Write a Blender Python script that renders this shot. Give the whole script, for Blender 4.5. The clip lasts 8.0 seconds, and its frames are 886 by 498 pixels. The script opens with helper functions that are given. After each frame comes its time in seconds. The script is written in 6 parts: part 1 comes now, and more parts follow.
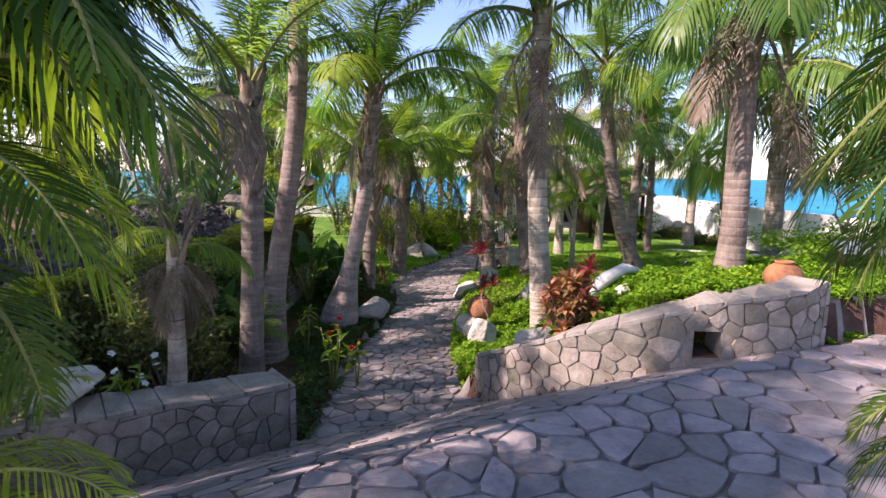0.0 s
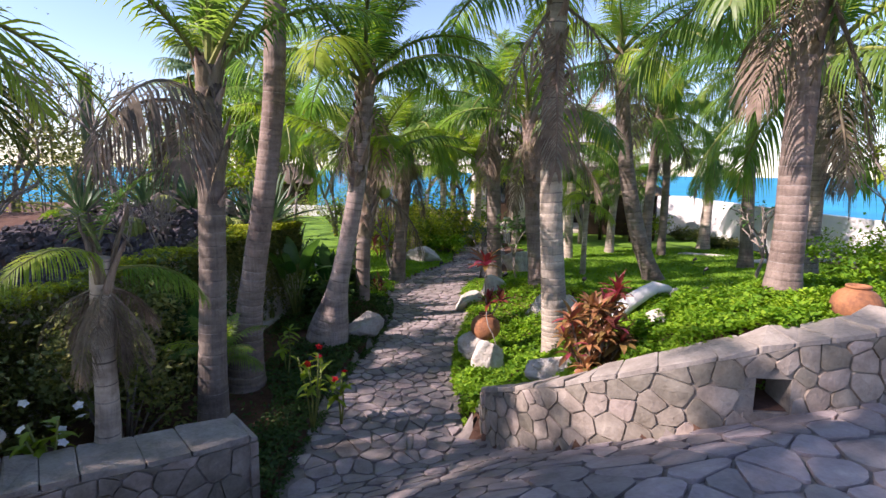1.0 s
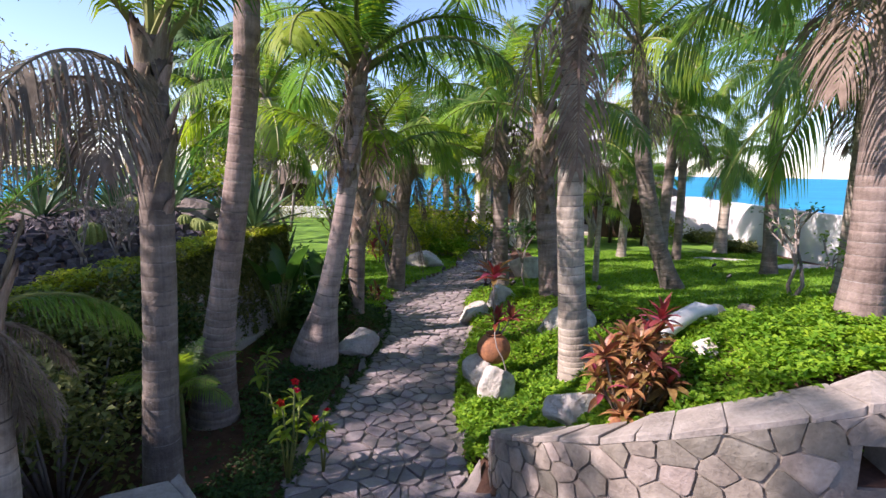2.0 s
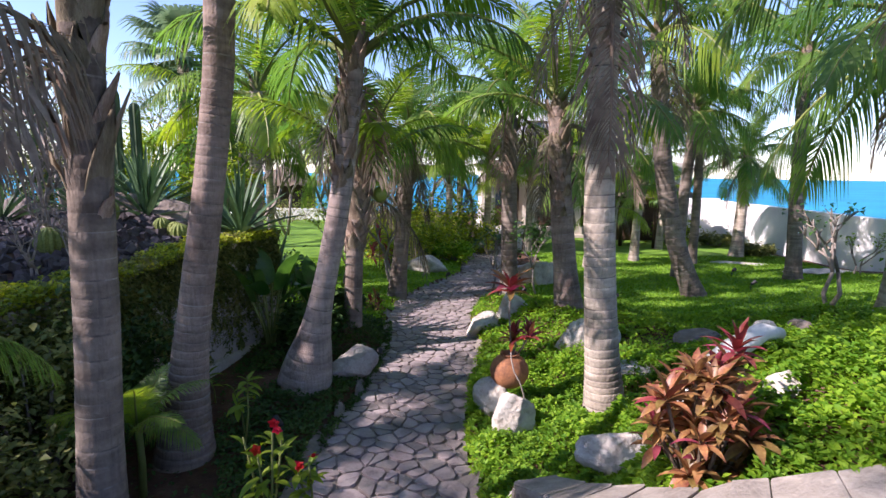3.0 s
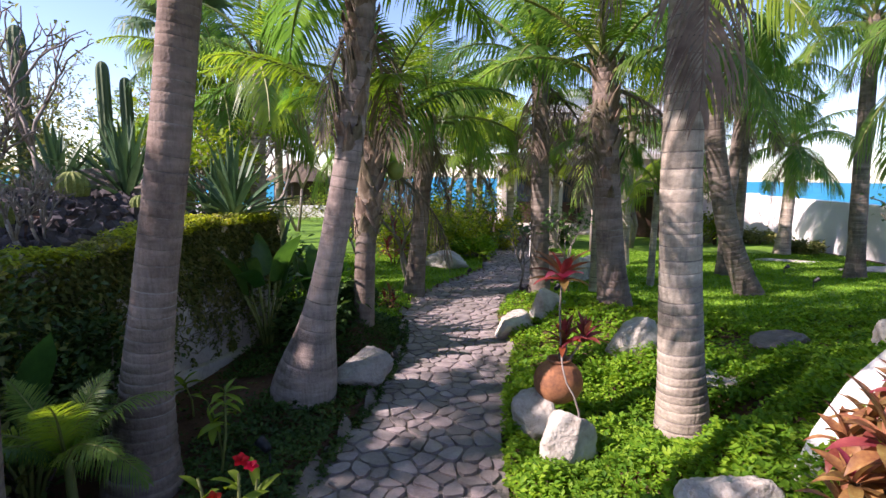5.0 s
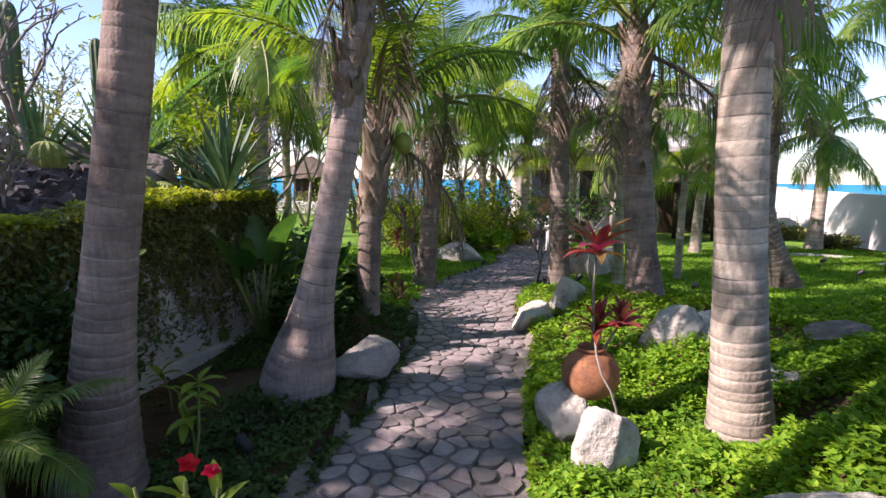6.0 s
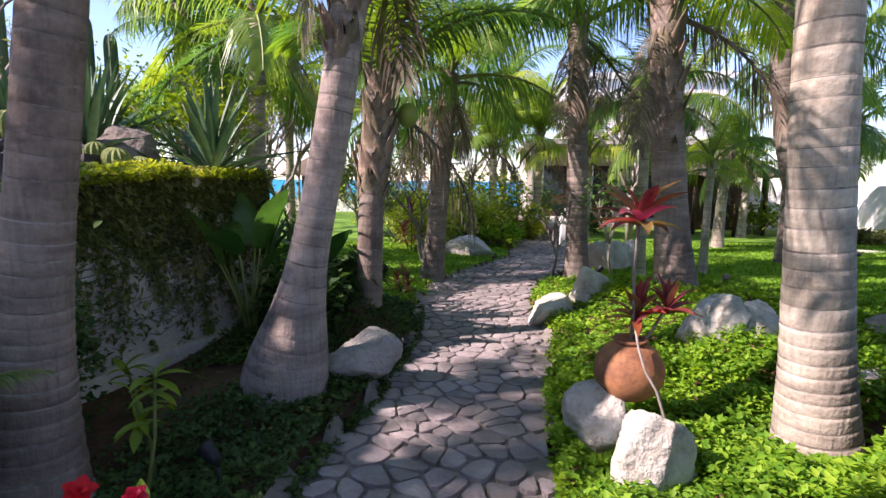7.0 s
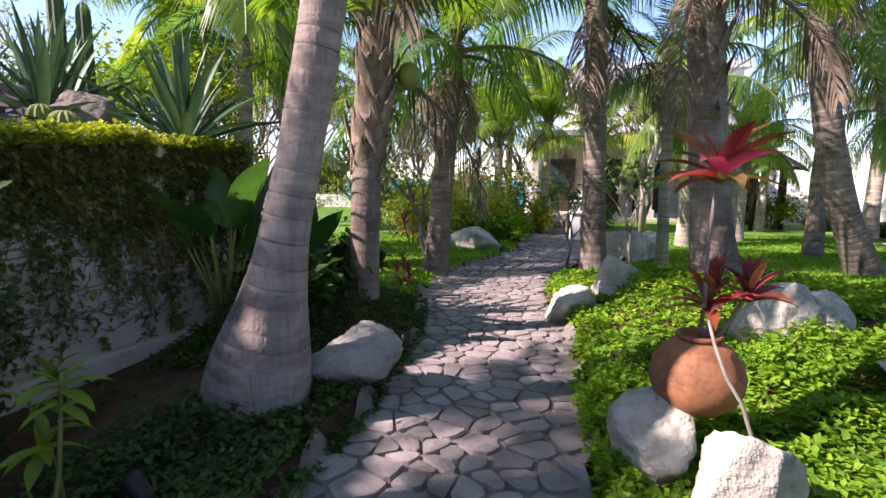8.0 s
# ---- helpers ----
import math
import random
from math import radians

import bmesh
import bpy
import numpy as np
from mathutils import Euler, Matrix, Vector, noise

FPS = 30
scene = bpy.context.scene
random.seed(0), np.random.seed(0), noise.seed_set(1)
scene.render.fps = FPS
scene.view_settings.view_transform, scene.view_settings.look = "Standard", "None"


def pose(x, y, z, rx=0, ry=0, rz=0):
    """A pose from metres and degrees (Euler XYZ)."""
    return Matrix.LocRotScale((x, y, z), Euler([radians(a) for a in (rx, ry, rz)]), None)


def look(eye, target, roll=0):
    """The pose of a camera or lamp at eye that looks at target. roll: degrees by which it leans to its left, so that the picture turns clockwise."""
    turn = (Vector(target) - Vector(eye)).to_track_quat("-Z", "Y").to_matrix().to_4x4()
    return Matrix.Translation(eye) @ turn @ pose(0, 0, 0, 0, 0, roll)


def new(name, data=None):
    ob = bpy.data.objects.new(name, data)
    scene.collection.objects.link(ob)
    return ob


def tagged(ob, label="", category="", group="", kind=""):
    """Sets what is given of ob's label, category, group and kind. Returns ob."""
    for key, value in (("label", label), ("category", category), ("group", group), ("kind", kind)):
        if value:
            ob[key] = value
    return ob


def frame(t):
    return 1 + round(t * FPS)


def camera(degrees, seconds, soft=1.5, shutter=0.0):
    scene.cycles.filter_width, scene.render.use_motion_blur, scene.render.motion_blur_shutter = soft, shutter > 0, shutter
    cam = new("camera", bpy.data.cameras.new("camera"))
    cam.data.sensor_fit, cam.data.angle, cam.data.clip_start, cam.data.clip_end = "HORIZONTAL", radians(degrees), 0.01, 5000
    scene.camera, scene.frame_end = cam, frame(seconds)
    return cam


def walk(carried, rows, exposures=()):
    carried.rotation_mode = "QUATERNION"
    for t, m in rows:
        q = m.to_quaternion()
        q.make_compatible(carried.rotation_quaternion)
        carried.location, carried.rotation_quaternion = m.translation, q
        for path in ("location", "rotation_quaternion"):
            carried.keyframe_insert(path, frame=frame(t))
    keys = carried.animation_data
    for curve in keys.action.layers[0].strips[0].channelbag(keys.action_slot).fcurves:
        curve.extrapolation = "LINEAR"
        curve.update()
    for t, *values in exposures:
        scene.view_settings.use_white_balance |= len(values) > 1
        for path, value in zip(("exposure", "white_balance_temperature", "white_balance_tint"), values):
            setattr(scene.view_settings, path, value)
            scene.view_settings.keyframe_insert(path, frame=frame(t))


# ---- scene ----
cam = camera(80.7, 8.0)
PATH = [
    (0, (0.061, 0.189, 2.602), (0.058, 2.168, 2.316), 0.85),
    (0.5, (0.099, 0.663, 2.631), (0.088, 2.642, 2.340), 0.85),
    (1, (0.111, 1.144, 2.656), (0.092, 3.122, 2.360), 0.95),
    (1.5, (0.136, 1.604, 2.656), (0.108, 3.582, 2.358), 1.05),
    (3, (0.024, 2.851, 2.585), (-0.011, 4.830, 2.297), 0.84),
    (3.5, (0.017, 3.157, 2.547), (-0.028, 5.136, 2.260), 0.94),
    (4, (-0.004, 3.400, 2.448), (-0.076, 5.379, 2.166), 0.83),
    (4.5, (-0.078, 3.664, 2.343), (-0.155, 5.643, 2.063), 0.83),
    (6, (-0.162, 4.499, 1.898), (-0.300, 6.476, 1.628), 0.71),
    (6.5, (-0.159, 4.811, 1.756), (-0.311, 6.787, 1.488), 0.81),
    (7, (-0.204, 5.063, 1.640), (-0.375, 7.038, 1.377), 0.60),
    (7.5, (-0.271, 5.364, 1.544), (-0.447, 7.338, 1.279), 0.60),
    (8, (-0.308, 5.753, 1.403), (-0.484, 7.728, 1.138), 0.60),
]
walk(cam, [(t, look(eye, target, roll)) for t, eye, target, roll in PATH], [(0.0, 1.14, 6650, 33), (1.5, 1.04, 6400, 31), (3.0, 1.08, 6150, 31), (5.0, 1.08, 6400, 32), (8.0, 1.34, 6450, 32)])

# ---------------------------------------------------------------- light
SUN = Vector((-0.87, -0.33, 0.70)).normalized()
world = bpy.data.worlds.new("sky")
scene.world = world
world.use_nodes = True
wn = world.node_tree.nodes
sky = wn.new("ShaderNodeTexSky")
sky.sky_type = "NISHITA"
sky.sun_disc = False
sky.sun_elevation = math.asin(SUN.z)
sky.sun_rotation = math.atan2(SUN.x, SUN.y)
sky.air_density, sky.dust_density, sky.ozone_density = 1.0, 0.15, 3.4
world.node_tree.links.new(sky.outputs[0], wn["Background"].inputs[0])
wn["Background"].inputs[1].default_value = 0.130
sun = new("sun", bpy.data.lights.new("sun", "SUN"))
sun.data.energy, sun.data.angle, sun.data.color = 4.8, radians(0.6), (1.0, 0.93, 0.82)
sun.matrix_world = look(SUN * 60, (0, 0, 0))


# ---------------------------------------------------------------- materials
def material(name, stops, scale=6.0, rough=0.8, bump=0.3, fine=60.0, spread=0.0, translucent=0.0, spec=0.3, bump_scale=None, wave=None, island=False, stretch=None):
    """A procedural surface: colours along a two-scale noise, fine relief, and a shift from piece to piece."""
    m = bpy.data.materials.new(name)
    m.use_nodes = True
    t = m.node_tree
    n, link = t.nodes, t.links.new
    bsdf, out = n["Principled BSDF"], n["Material Output"]
    co = n.new("ShaderNodeTexCoord")
    src = co.outputs["Object"]
    if stretch:
        mp = n.new("ShaderNodeMapping")
        mp.inputs["Scale"].default_value = stretch
        link(src, mp.inputs["Vector"])
        src = mp.outputs[0]
    big, small = n.new("ShaderNodeTexNoise"), n.new("ShaderNodeTexNoise")
    for node, sc in ((big, scale), (small, fine)):
        node.inputs["Scale"].default_value = sc
        node.inputs["Detail"].default_value = 5
        node.inputs["Roughness"].default_value = 0.62
        link(src, node.inputs["Vector"])
    add = n.new("ShaderNodeMath")
    add.operation = "MULTIPLY_ADD"
    link(small.outputs[0], add.inputs[0])
    add.inputs[1].default_value = 0.45
    sub = n.new("ShaderNodeMath")
    sub.operation = "MULTIPLY_ADD"
    link(big.outputs[0], sub.inputs[0])
    sub.inputs[1].default_value = 1.25
    sub.inputs[2].default_value = -0.35
    link(sub.outputs[0], add.inputs[2])
    fac = add.outputs[0]
    ramp = n.new("ShaderNodeValToRGB")
    el = ramp.color_ramp.elements
    while len(el) < len(stops):
        el.new(0.5)
    for e, (p, c) in zip(el, stops):
        e.position, e.color = p, (*c, 1)
    link(fac, ramp.inputs[0])
    col = ramp.outputs[0]
    if spread:
        rnd = n.new("ShaderNodeNewGeometry") if island else n.new("ShaderNodeObjectInfo")
        rv = rnd.outputs["Random Per Island"] if island else rnd.outputs["Random"]
        hsv = n.new("ShaderNodeHueSaturation")
        a = n.new("ShaderNodeMapRange")
        a.inputs[3].default_value, a.inputs[4].default_value = 1 - spread, 1 + spread
        link(rv, a.inputs[0])
        link(a.outputs[0], hsv.inputs["Value"])
        b = n.new("ShaderNodeMapRange")
        b.inputs[3].default_value, b.inputs[4].default_value = 0.5 + spread * 0.07, 0.5 - spread * 0.07
        link(rv, b.inputs[0])
        link(b.outputs[0], hsv.inputs["Hue"])
        link(col, hsv.inputs["Color"])
        col = hsv.outputs[0]
    link(col, bsdf.inputs["Base Color"])
    bsdf.inputs["Roughness"].default_value = rough
    bsdf.inputs["Specular IOR Level"].default_value = spec
    if bump:
        bn = n.new("ShaderNodeBump")
        bn.inputs["Strength"].default_value = bump
        bn.inputs["Distance"].default_value = 0.02 if bump_scale is None else bump_scale
        link(fac, bn.inputs["Height"])
        link(bn.outputs[0], bsdf.inputs["Normal"])
    if translucent:
        tr, mix = n.new("ShaderNodeBsdfTranslucent"), n.new("ShaderNodeMixShader")
        br = n.new("ShaderNodeHueSaturation")
        br.inputs["Value"].default_value = 1.5
        br.inputs["Saturation"].default_value = 1.1
        link(col, br.inputs["Color"])
        link(br.outputs[0], tr.inputs["Color"])
        mix.inputs[0].default_value = translucent
        link(bsdf.outputs[0], mix.inputs[1])
        link(tr.outputs[0], mix.inputs[2])
        link(mix.outputs[0], out.inputs[0])
    return m


M_FLAG = material("flagstone", [(0.15, (0.159, 0.130, 0.124)), (0.45, (0.272, 0.227, 0.218)), (0.7, (0.347, 0.299, 0.282)), (0.9, (0.440, 0.384, 0.351))], 4, 0.8, 0.7, 38, 0.24)
M_FLAG_I = material("flagstone_far", [(0.15, (0.159, 0.130, 0.124)), (0.45, (0.272, 0.227, 0.218)), (0.7, (0.347, 0.299, 0.282)), (0.9, (0.440, 0.384, 0.351))], 4, 0.8, 0.7, 38, 0.24, island=True)
M_MORTAR = material("mortar", [(0.25, (0.155, 0.13, 0.114)), (0.75, (0.295, 0.252, 0.222))], 7, 0.95, 0.6, 70)
M_WALLSTONE = material("wall_stone", [(0.2, (0.165, 0.136, 0.108)), (0.5, (0.268, 0.226, 0.183)), (0.8, (0.375, 0.326, 0.27))], 6, 0.88, 0.7, 40, 0.3)
M_WALLMORTAR = material("wall_mortar", [(0.25, (0.18, 0.15, 0.122)), (0.75, (0.33, 0.285, 0.24))], 6, 0.95, 0.7, 60)
M_COPING = material("coping", [(0.2, (0.20, 0.172, 0.145)), (0.8, (0.40, 0.352, 0.30))], 5, 0.9, 0.6, 40)
M_SOIL = material("soil", [(0.2, (0.05, 0.024, 0.016)), (0.55, (0.11, 0.056, 0.037)), (0.85, (0.19, 0.115, 0.08))], 3.2, 0.97, 0.9, 40)
M_LAWN = material("lawn", [(0.2, (0.07, 0.15, 0.012)), (0.5, (0.125, 0.25, 0.02)), (0.85, (0.20, 0.33, 0.035))], 1.6, 0.9, 0.8, 90)
M_BLADE = material("grass_blade", [(0.2, (0.10, 0.22, 0.012)), (0.8, (0.23, 0.40, 0.035))], 1.5, 0.7, 0, 20, 0.25, 0.35, island=True)
M_COVER = material("cover_leaf", [(0.2, (0.075, 0.17, 0.012)), (0.5, (0.155, 0.30, 0.018)), (0.85, (0.28, 0.42, 0.03))], 1.3, 0.55, 0, 15, 0.3, 0.35, island=True)
# Darkened copy of the cover leaf: left-side shade put into the colour.
M_COVERD = material("cover_leaf_shaded", [(0.2, (0.025, 0.055, 0.014)), (0.5, (0.045, 0.095, 0.02)), (0.85, (0.085, 0.14, 0.03))], 1.3, 0.6, 0, 15, 0.3, 0.2, island=True)
M_CREEPER = material("creeper_leaf", [(0.2, (0.09, 0.11, 0.032)), (0.55, (0.18, 0.20, 0.058)), (0.85, (0.33, 0.28, 0.11))], 1.0, 0.6, 0, 12, 0.35, 0.35, island=True)
M_PALM = material("palm_leaf", [(0.15, (0.045, 0.105, 0.024)), (0.5, (0.115, 0.215, 0.042)), (0.85, (0.23, 0.32, 0.06))], 1.2, 0.38, 0, 10, 0.35, 0.55, 0.45)
# Dark copy of the palm leaf: silhouette and shade put into the colour.
M_ARECA = material("areca_leaf_shaded", [(0.15, (0.018, 0.05, 0.010)), (0.5, (0.04, 0.09, 0.014)), (0.85, (0.10, 0.15, 0.02))], 1.2, 0.55, 0, 10, 0.3, 0.35, 0.18)
M_PALMY = material("palm_leaf_yellow", [(0.15, (0.12, 0.21, 0.025)), (0.5, (0.23, 0.33, 0.04)), (0.85, (0.40, 0.42, 0.06))], 1.2, 0.5, 0, 10, 0.25, 0.52, 0.3)
M_PALMB = material("palm_leaf_blue", [(0.15, (0.05, 0.10, 0.05)), (0.6, (0.12, 0.19, 0.10)), (0.85, (0.20, 0.26, 0.15))], 1.2, 0.5, 0, 10, 0.25, 0.35)
M_DEAD = material("dead_frond", [(0.2, (0.10, 0.072, 0.05)), (0.55, (0.22, 0.17, 0.125)), (0.85, (0.36, 0.30, 0.235))], 2.5, 0.85, 0, 20, 0.25, 0.2)
def bark(name, dark, mid, pale):
    """Palm bark: horizontal scars, upright cracks and broad pale patches."""
    m = material(name, [(0.16, dark), (0.44, mid), (0.66, tuple((a + b) / 2 for a, b in zip(mid, pale))), (0.86, pale)], 2.2, 0.92, 0.0, 30, 0.10, spec=0.15)
    t = m.node_tree
    n, link = t.nodes, t.links.new
    bsdf = n["Principled BSDF"]
    base = bsdf.inputs["Base Color"].links[0].from_socket
    co = n.new("ShaderNodeTexCoord").outputs["Object"]
    fields = []
    for stretch, scale, detail in (((0.8, 0.8, 4.6), 2.6, 5), ((1.0, 1.0, 0.09), 34.0, 3), ((1.0, 1.0, 1.0), 55.0, 4)):
        mp, nz = n.new("ShaderNodeMapping"), n.new("ShaderNodeTexNoise")
        mp.inputs["Scale"].default_value = stretch
        nz.inputs["Scale"].default_value, nz.inputs["Detail"].default_value = scale, detail
        link(co, mp.inputs["Vector"])
        link(mp.outputs[0], nz.inputs["Vector"])
        fields.append(nz.outputs[0])
    col = base
    for f, lo, hi, a, b in ((fields[0], 0.34, 0.66, 0.70, 1.18), (fields[1], 0.34, 0.50, 0.84, 1.03)):
        mr, mx = n.new("ShaderNodeMapRange"), n.new("ShaderNodeHueSaturation")
        mr.inputs[1].default_value, mr.inputs[2].default_value = lo, hi
        mr.inputs[3].default_value, mr.inputs[4].default_value = a, b
        link(f, mr.inputs[0])
        link(mr.outputs[0], mx.inputs["Value"])
        link(col, mx.inputs["Color"])
        col = mx.outputs[0]
    link(col, bsdf.inputs["Base Color"])
    a1, a2 = n.new("ShaderNodeMath"), n.new("ShaderNodeMath")
    for node, x, y in ((a1, fields[0], fields[1]), (a2, a1.outputs[0], fields[2])):
        node.operation = "ADD"
        link(x, node.inputs[0])
        link(y, node.inputs[1])
    bn = n.new("ShaderNodeBump")
    bn.inputs["Strength"].default_value, bn.inputs["Distance"].default_value = 0.5, 0.012
    link(a2.outputs[0], bn.inputs["Height"])
    link(bn.outputs[0], bsdf.inputs["Normal"])
    return m


M_TRUNK = bark("palm_bark", (0.17, 0.135, 0.11), (0.36, 0.30, 0.24), (0.60, 0.52, 0.42))
M_TRUNKP = bark("palm_bark_mauve", (0.16, 0.118, 0.102), (0.31, 0.243, 0.215), (0.50, 0.415, 0.37))
# Brown bark; on the shaded trunks this darker colour stands for shade.
M_TRUNKM = bark("palm_bark_brown_shaded", (0.105, 0.075, 0.06), (0.215, 0.162, 0.135), (0.35, 0.28, 0.235))
M_TRUNKD = bark("palm_bark_dark", (0.085, 0.065, 0.052), (0.175, 0.14, 0.115), (0.30, 0.25, 0.21))
M_RING = material("bark_ring", [(0.25, (0.074, 0.059, 0.049)), (0.45, (0.149, 0.123, 0.104)), (0.62, (0.267, 0.231, 0.201))], 4.0, 0.95, 0.5, 30, 0.12)
M_BOOT = material("leaf_base_husk", [(0.15, (0.11, 0.075, 0.05)), (0.5, (0.23, 0.17, 0.115)), (0.85, (0.40, 0.32, 0.24))], 6, 0.9, 0.9, 40, 0.3, stretch=(3, 3, 0.7))
M_STALK = material("stalk", [(0.2, (0.10, 0.125, 0.03)), (0.8, (0.22, 0.235, 0.06))], 4, 0.55, 0.1, 20, 0.2)
M_ROCK = material("pale_rock", [(0.15, (0.24, 0.20, 0.165)), (0.4, (0.46, 0.41, 0.35)), (0.65, (0.60, 0.56, 0.49)), (0.9, (0.72, 0.68, 0.61))], 5, 0.92, 1.0, 26, 0.08, bump_scale=0.04)
M_ROCKD = material("grey_rock", [(0.15, (0.11, 0.088, 0.075)), (0.5, (0.20, 0.165, 0.14)), (0.85, (0.32, 0.28, 0.24))], 3.5, 0.9, 0.9, 22, 0.15, bump_scale=0.04)
M_ROCKG = material("pale_grey_rock", [(0.15, (0.19, 0.165, 0.145)), (0.45, (0.33, 0.295, 0.265)), (0.85, (0.50, 0.46, 0.41))], 3.5, 0.92, 1.0, 24, 0.1, bump_scale=0.04)
M_LAVA = material("volcanic_gravel", [(0.2, (0.035, 0.03, 0.033)), (0.8, (0.12, 0.10, 0.105))], 8, 0.9, 0.6, 40, 0.4, island=True)
M_TERRA = material("terracotta", [(0.2, (0.09, 0.042, 0.03)), (0.42, (0.25, 0.105, 0.05)), (0.68, (0.42, 0.185, 0.08)), (0.95, (0.52, 0.28, 0.14))], 3.2, 0.8, 0.25, 40)
M_TI = material("ti_leaf_red", [(0.15, (0.12, 0.022, 0.03)), (0.5, (0.24, 0.04, 0.045)), (0.85, (0.38, 0.10, 0.085))], 9, 0.45, 0, 14, 0.35, 0.35, 0.5)
M_TIO = material("ti_leaf_orange", [(0.12, (0.07, 0.028, 0.022)), (0.4, (0.19, 0.085, 0.038)), (0.65, (0.34, 0.19, 0.065)), (0.9, (0.50, 0.37, 0.14))], 9, 0.45, 0, 14, 0.35, 0.3, 0.5)
M_TIS = material("ti_leaf_scarlet", [(0.15, (0.24, 0.03, 0.03)), (0.85, (0.46, 0.11, 0.05))], 5, 0.4, 0, 14, 0.2, 0.4, 0.5)
M_PLASTER = material("white_plaster", [(0.2, (0.62, 0.60, 0.57)), (0.8, (0.80, 0.78, 0.75))], 1.2, 0.9, 0.25, 50)
M_OLDPLASTER = material("weathered_plaster", [(0.15, (0.30, 0.25, 0.21)), (0.45, (0.53, 0.46, 0.40)), (0.85, (0.70, 0.63, 0.55))], 1.8, 0.92, 0.5, 25)
M_HOUSE = material("house_render", [(0.2, (0.50, 0.44, 0.36)), (0.8, (0.68, 0.62, 0.53))], 1.2, 0.9, 0.25, 40)
M_DARKWOOD = material("dark_wood", [(0.2, (0.03, 0.018, 0.012)), (0.8, (0.09, 0.055, 0.035))], 4, 0.6, 0.3, 40, 0.2)
M_THATCH = material("thatch", [(0.2, (0.07, 0.05, 0.035)), (0.8, (0.20, 0.15, 0.10))], 6, 0.95, 0.9, 50, stretch=(4, 4, 1))
M_TWIG = material("bare_twig", [(0.2, (0.16, 0.13, 0.11)), (0.8, (0.34, 0.29, 0.25))], 6, 0.9, 0.3, 40)
M_CACTUS = material("cactus_skin", [(0.2, (0.05, 0.085, 0.04)), (0.8, (0.12, 0.16, 0.075))], 6, 0.7, 0.3, 40, 0.2)
M_BARREL = material("barrel_cactus_skin", [(0.2, (0.10, 0.14, 0.03)), (0.8, (0.28, 0.30, 0.08))], 14, 0.7, 0.4, 60, 0.15)
M_AGAVE = material("agave_leaf", [(0.2, (0.035, 0.085, 0.035)), (0.8, (0.10, 0.17, 0.075))], 4, 0.5, 0.1, 30, 0.2, 0.12, 0.4)
M_BROAD = material("broad_leaf", [(0.2, (0.022, 0.07, 0.015)), (0.8, (0.07, 0.17, 0.03))], 4, 0.35, 0.1, 30, 0.3, 0.3, 0.5)
# Yellow-green young leaf, base colour raised to stand in for sunlight.
M_SUNLEAF = material("young_leaf_sun_bright", [(0.2, (0.16, 0.22, 0.02)), (0.5, (0.33, 0.38, 0.04)), (0.85, (0.50, 0.50, 0.07))], 1.0, 0.5, 0, 12, 0.3, 0.4, island=True)
M_SHRUB = material("shrub_leaf", [(0.2, (0.08, 0.15, 0.015)), (0.5, (0.19, 0.28, 0.025)), (0.85, (0.36, 0.40, 0.05))], 1.0, 0.5, 0, 12, 0.35, 0.35, island=True)
M_PETAL = material("red_petal", [(0.2, (0.50, 0.006, 0.014)), (0.8, (0.68, 0.018, 0.028))], 8, 0.5, 0, 20, 0.15, 0.3)
M_WHITEP = material("white_petal", [(0.2, (0.70, 0.70, 0.68)), (0.8, (0.82, 0.82, 0.80))], 8, 0.5, 0, 20, 0.1, 0.3)
M_BLACKM = material("black_metal", [(0.2, (0.012, 0.012, 0.014)), (0.8, (0.03, 0.03, 0.032))], 8, 0.45, 0.1, 60)
M_COCO = material("green_coconut", [(0.2, (0.14, 0.20, 0.03)), (0.8, (0.26, 0.30, 0.06))], 5, 0.4, 0.1, 30)
M_SEA = material("sea_water", [(0.2, (0.006, 0.19, 0.33)), (0.8, (0.012, 0.29, 0.42))], 0.02, 0.55, 0.25, 0.6, spec=0.1)
M_DRIFT = material("bleached_wood", [(0.2, (0.58, 0.55, 0.50)), (0.8, (0.82, 0.79, 0.74))], 4, 0.9, 0.6, 40, stretch=(1, 1, 1))
M_GLASS = material("window_pane", [(0.2, (0.02, 0.03, 0.04)), (0.8, (0.04, 0.055, 0.07))], 1, 0.08, 0, 10, spec=0.6)


# ---------------------------------------------------------------- mesh helpers
def mesh(name, verts, faces, mat, smooth=False):
    me = bpy.data.meshes.new(name)
    me.from_pydata([tuple(v) for v in verts], [], faces)
    for m in (mat if isinstance(mat, (list, tuple)) else [mat]):
        me.materials.append(m)
    if smooth:
        me.polygons.foreach_set("use_smooth", [True] * len(me.polygons))
    me.update()
    return me


def part(name, me, parent, m=None, label=""):
    ob = new(name, me)
    ob.parent = parent
    if m is not None:
        ob.matrix_basis = m
    return tagged(ob, label)


def thing(name, place, label, category, group="", turn=0.0):
    ob = new(name)
    ob.empty_display_size = 0.1
    ob.matrix_basis = pose(*place, 0, 0, turn)
    return tagged(ob, label, category, group)


def solid(name, me, label, category, group="", kind="", m=None):
    ob = new(name, me)
    if m is not None:
        ob.matrix_basis = m
    return tagged(ob, label, category, group, kind)


def box(x0, y0, z0, x1, y1, z1):
    v = [(x, y, z) for z in (z0, z1) for y in (y0, y1) for x in (x0, x1)]
    return v, [(0, 2, 3, 1), (4, 5, 7, 6), (0, 1, 5, 4), (2, 6, 7, 3), (0, 4, 6, 2), (1, 3, 7, 5)]


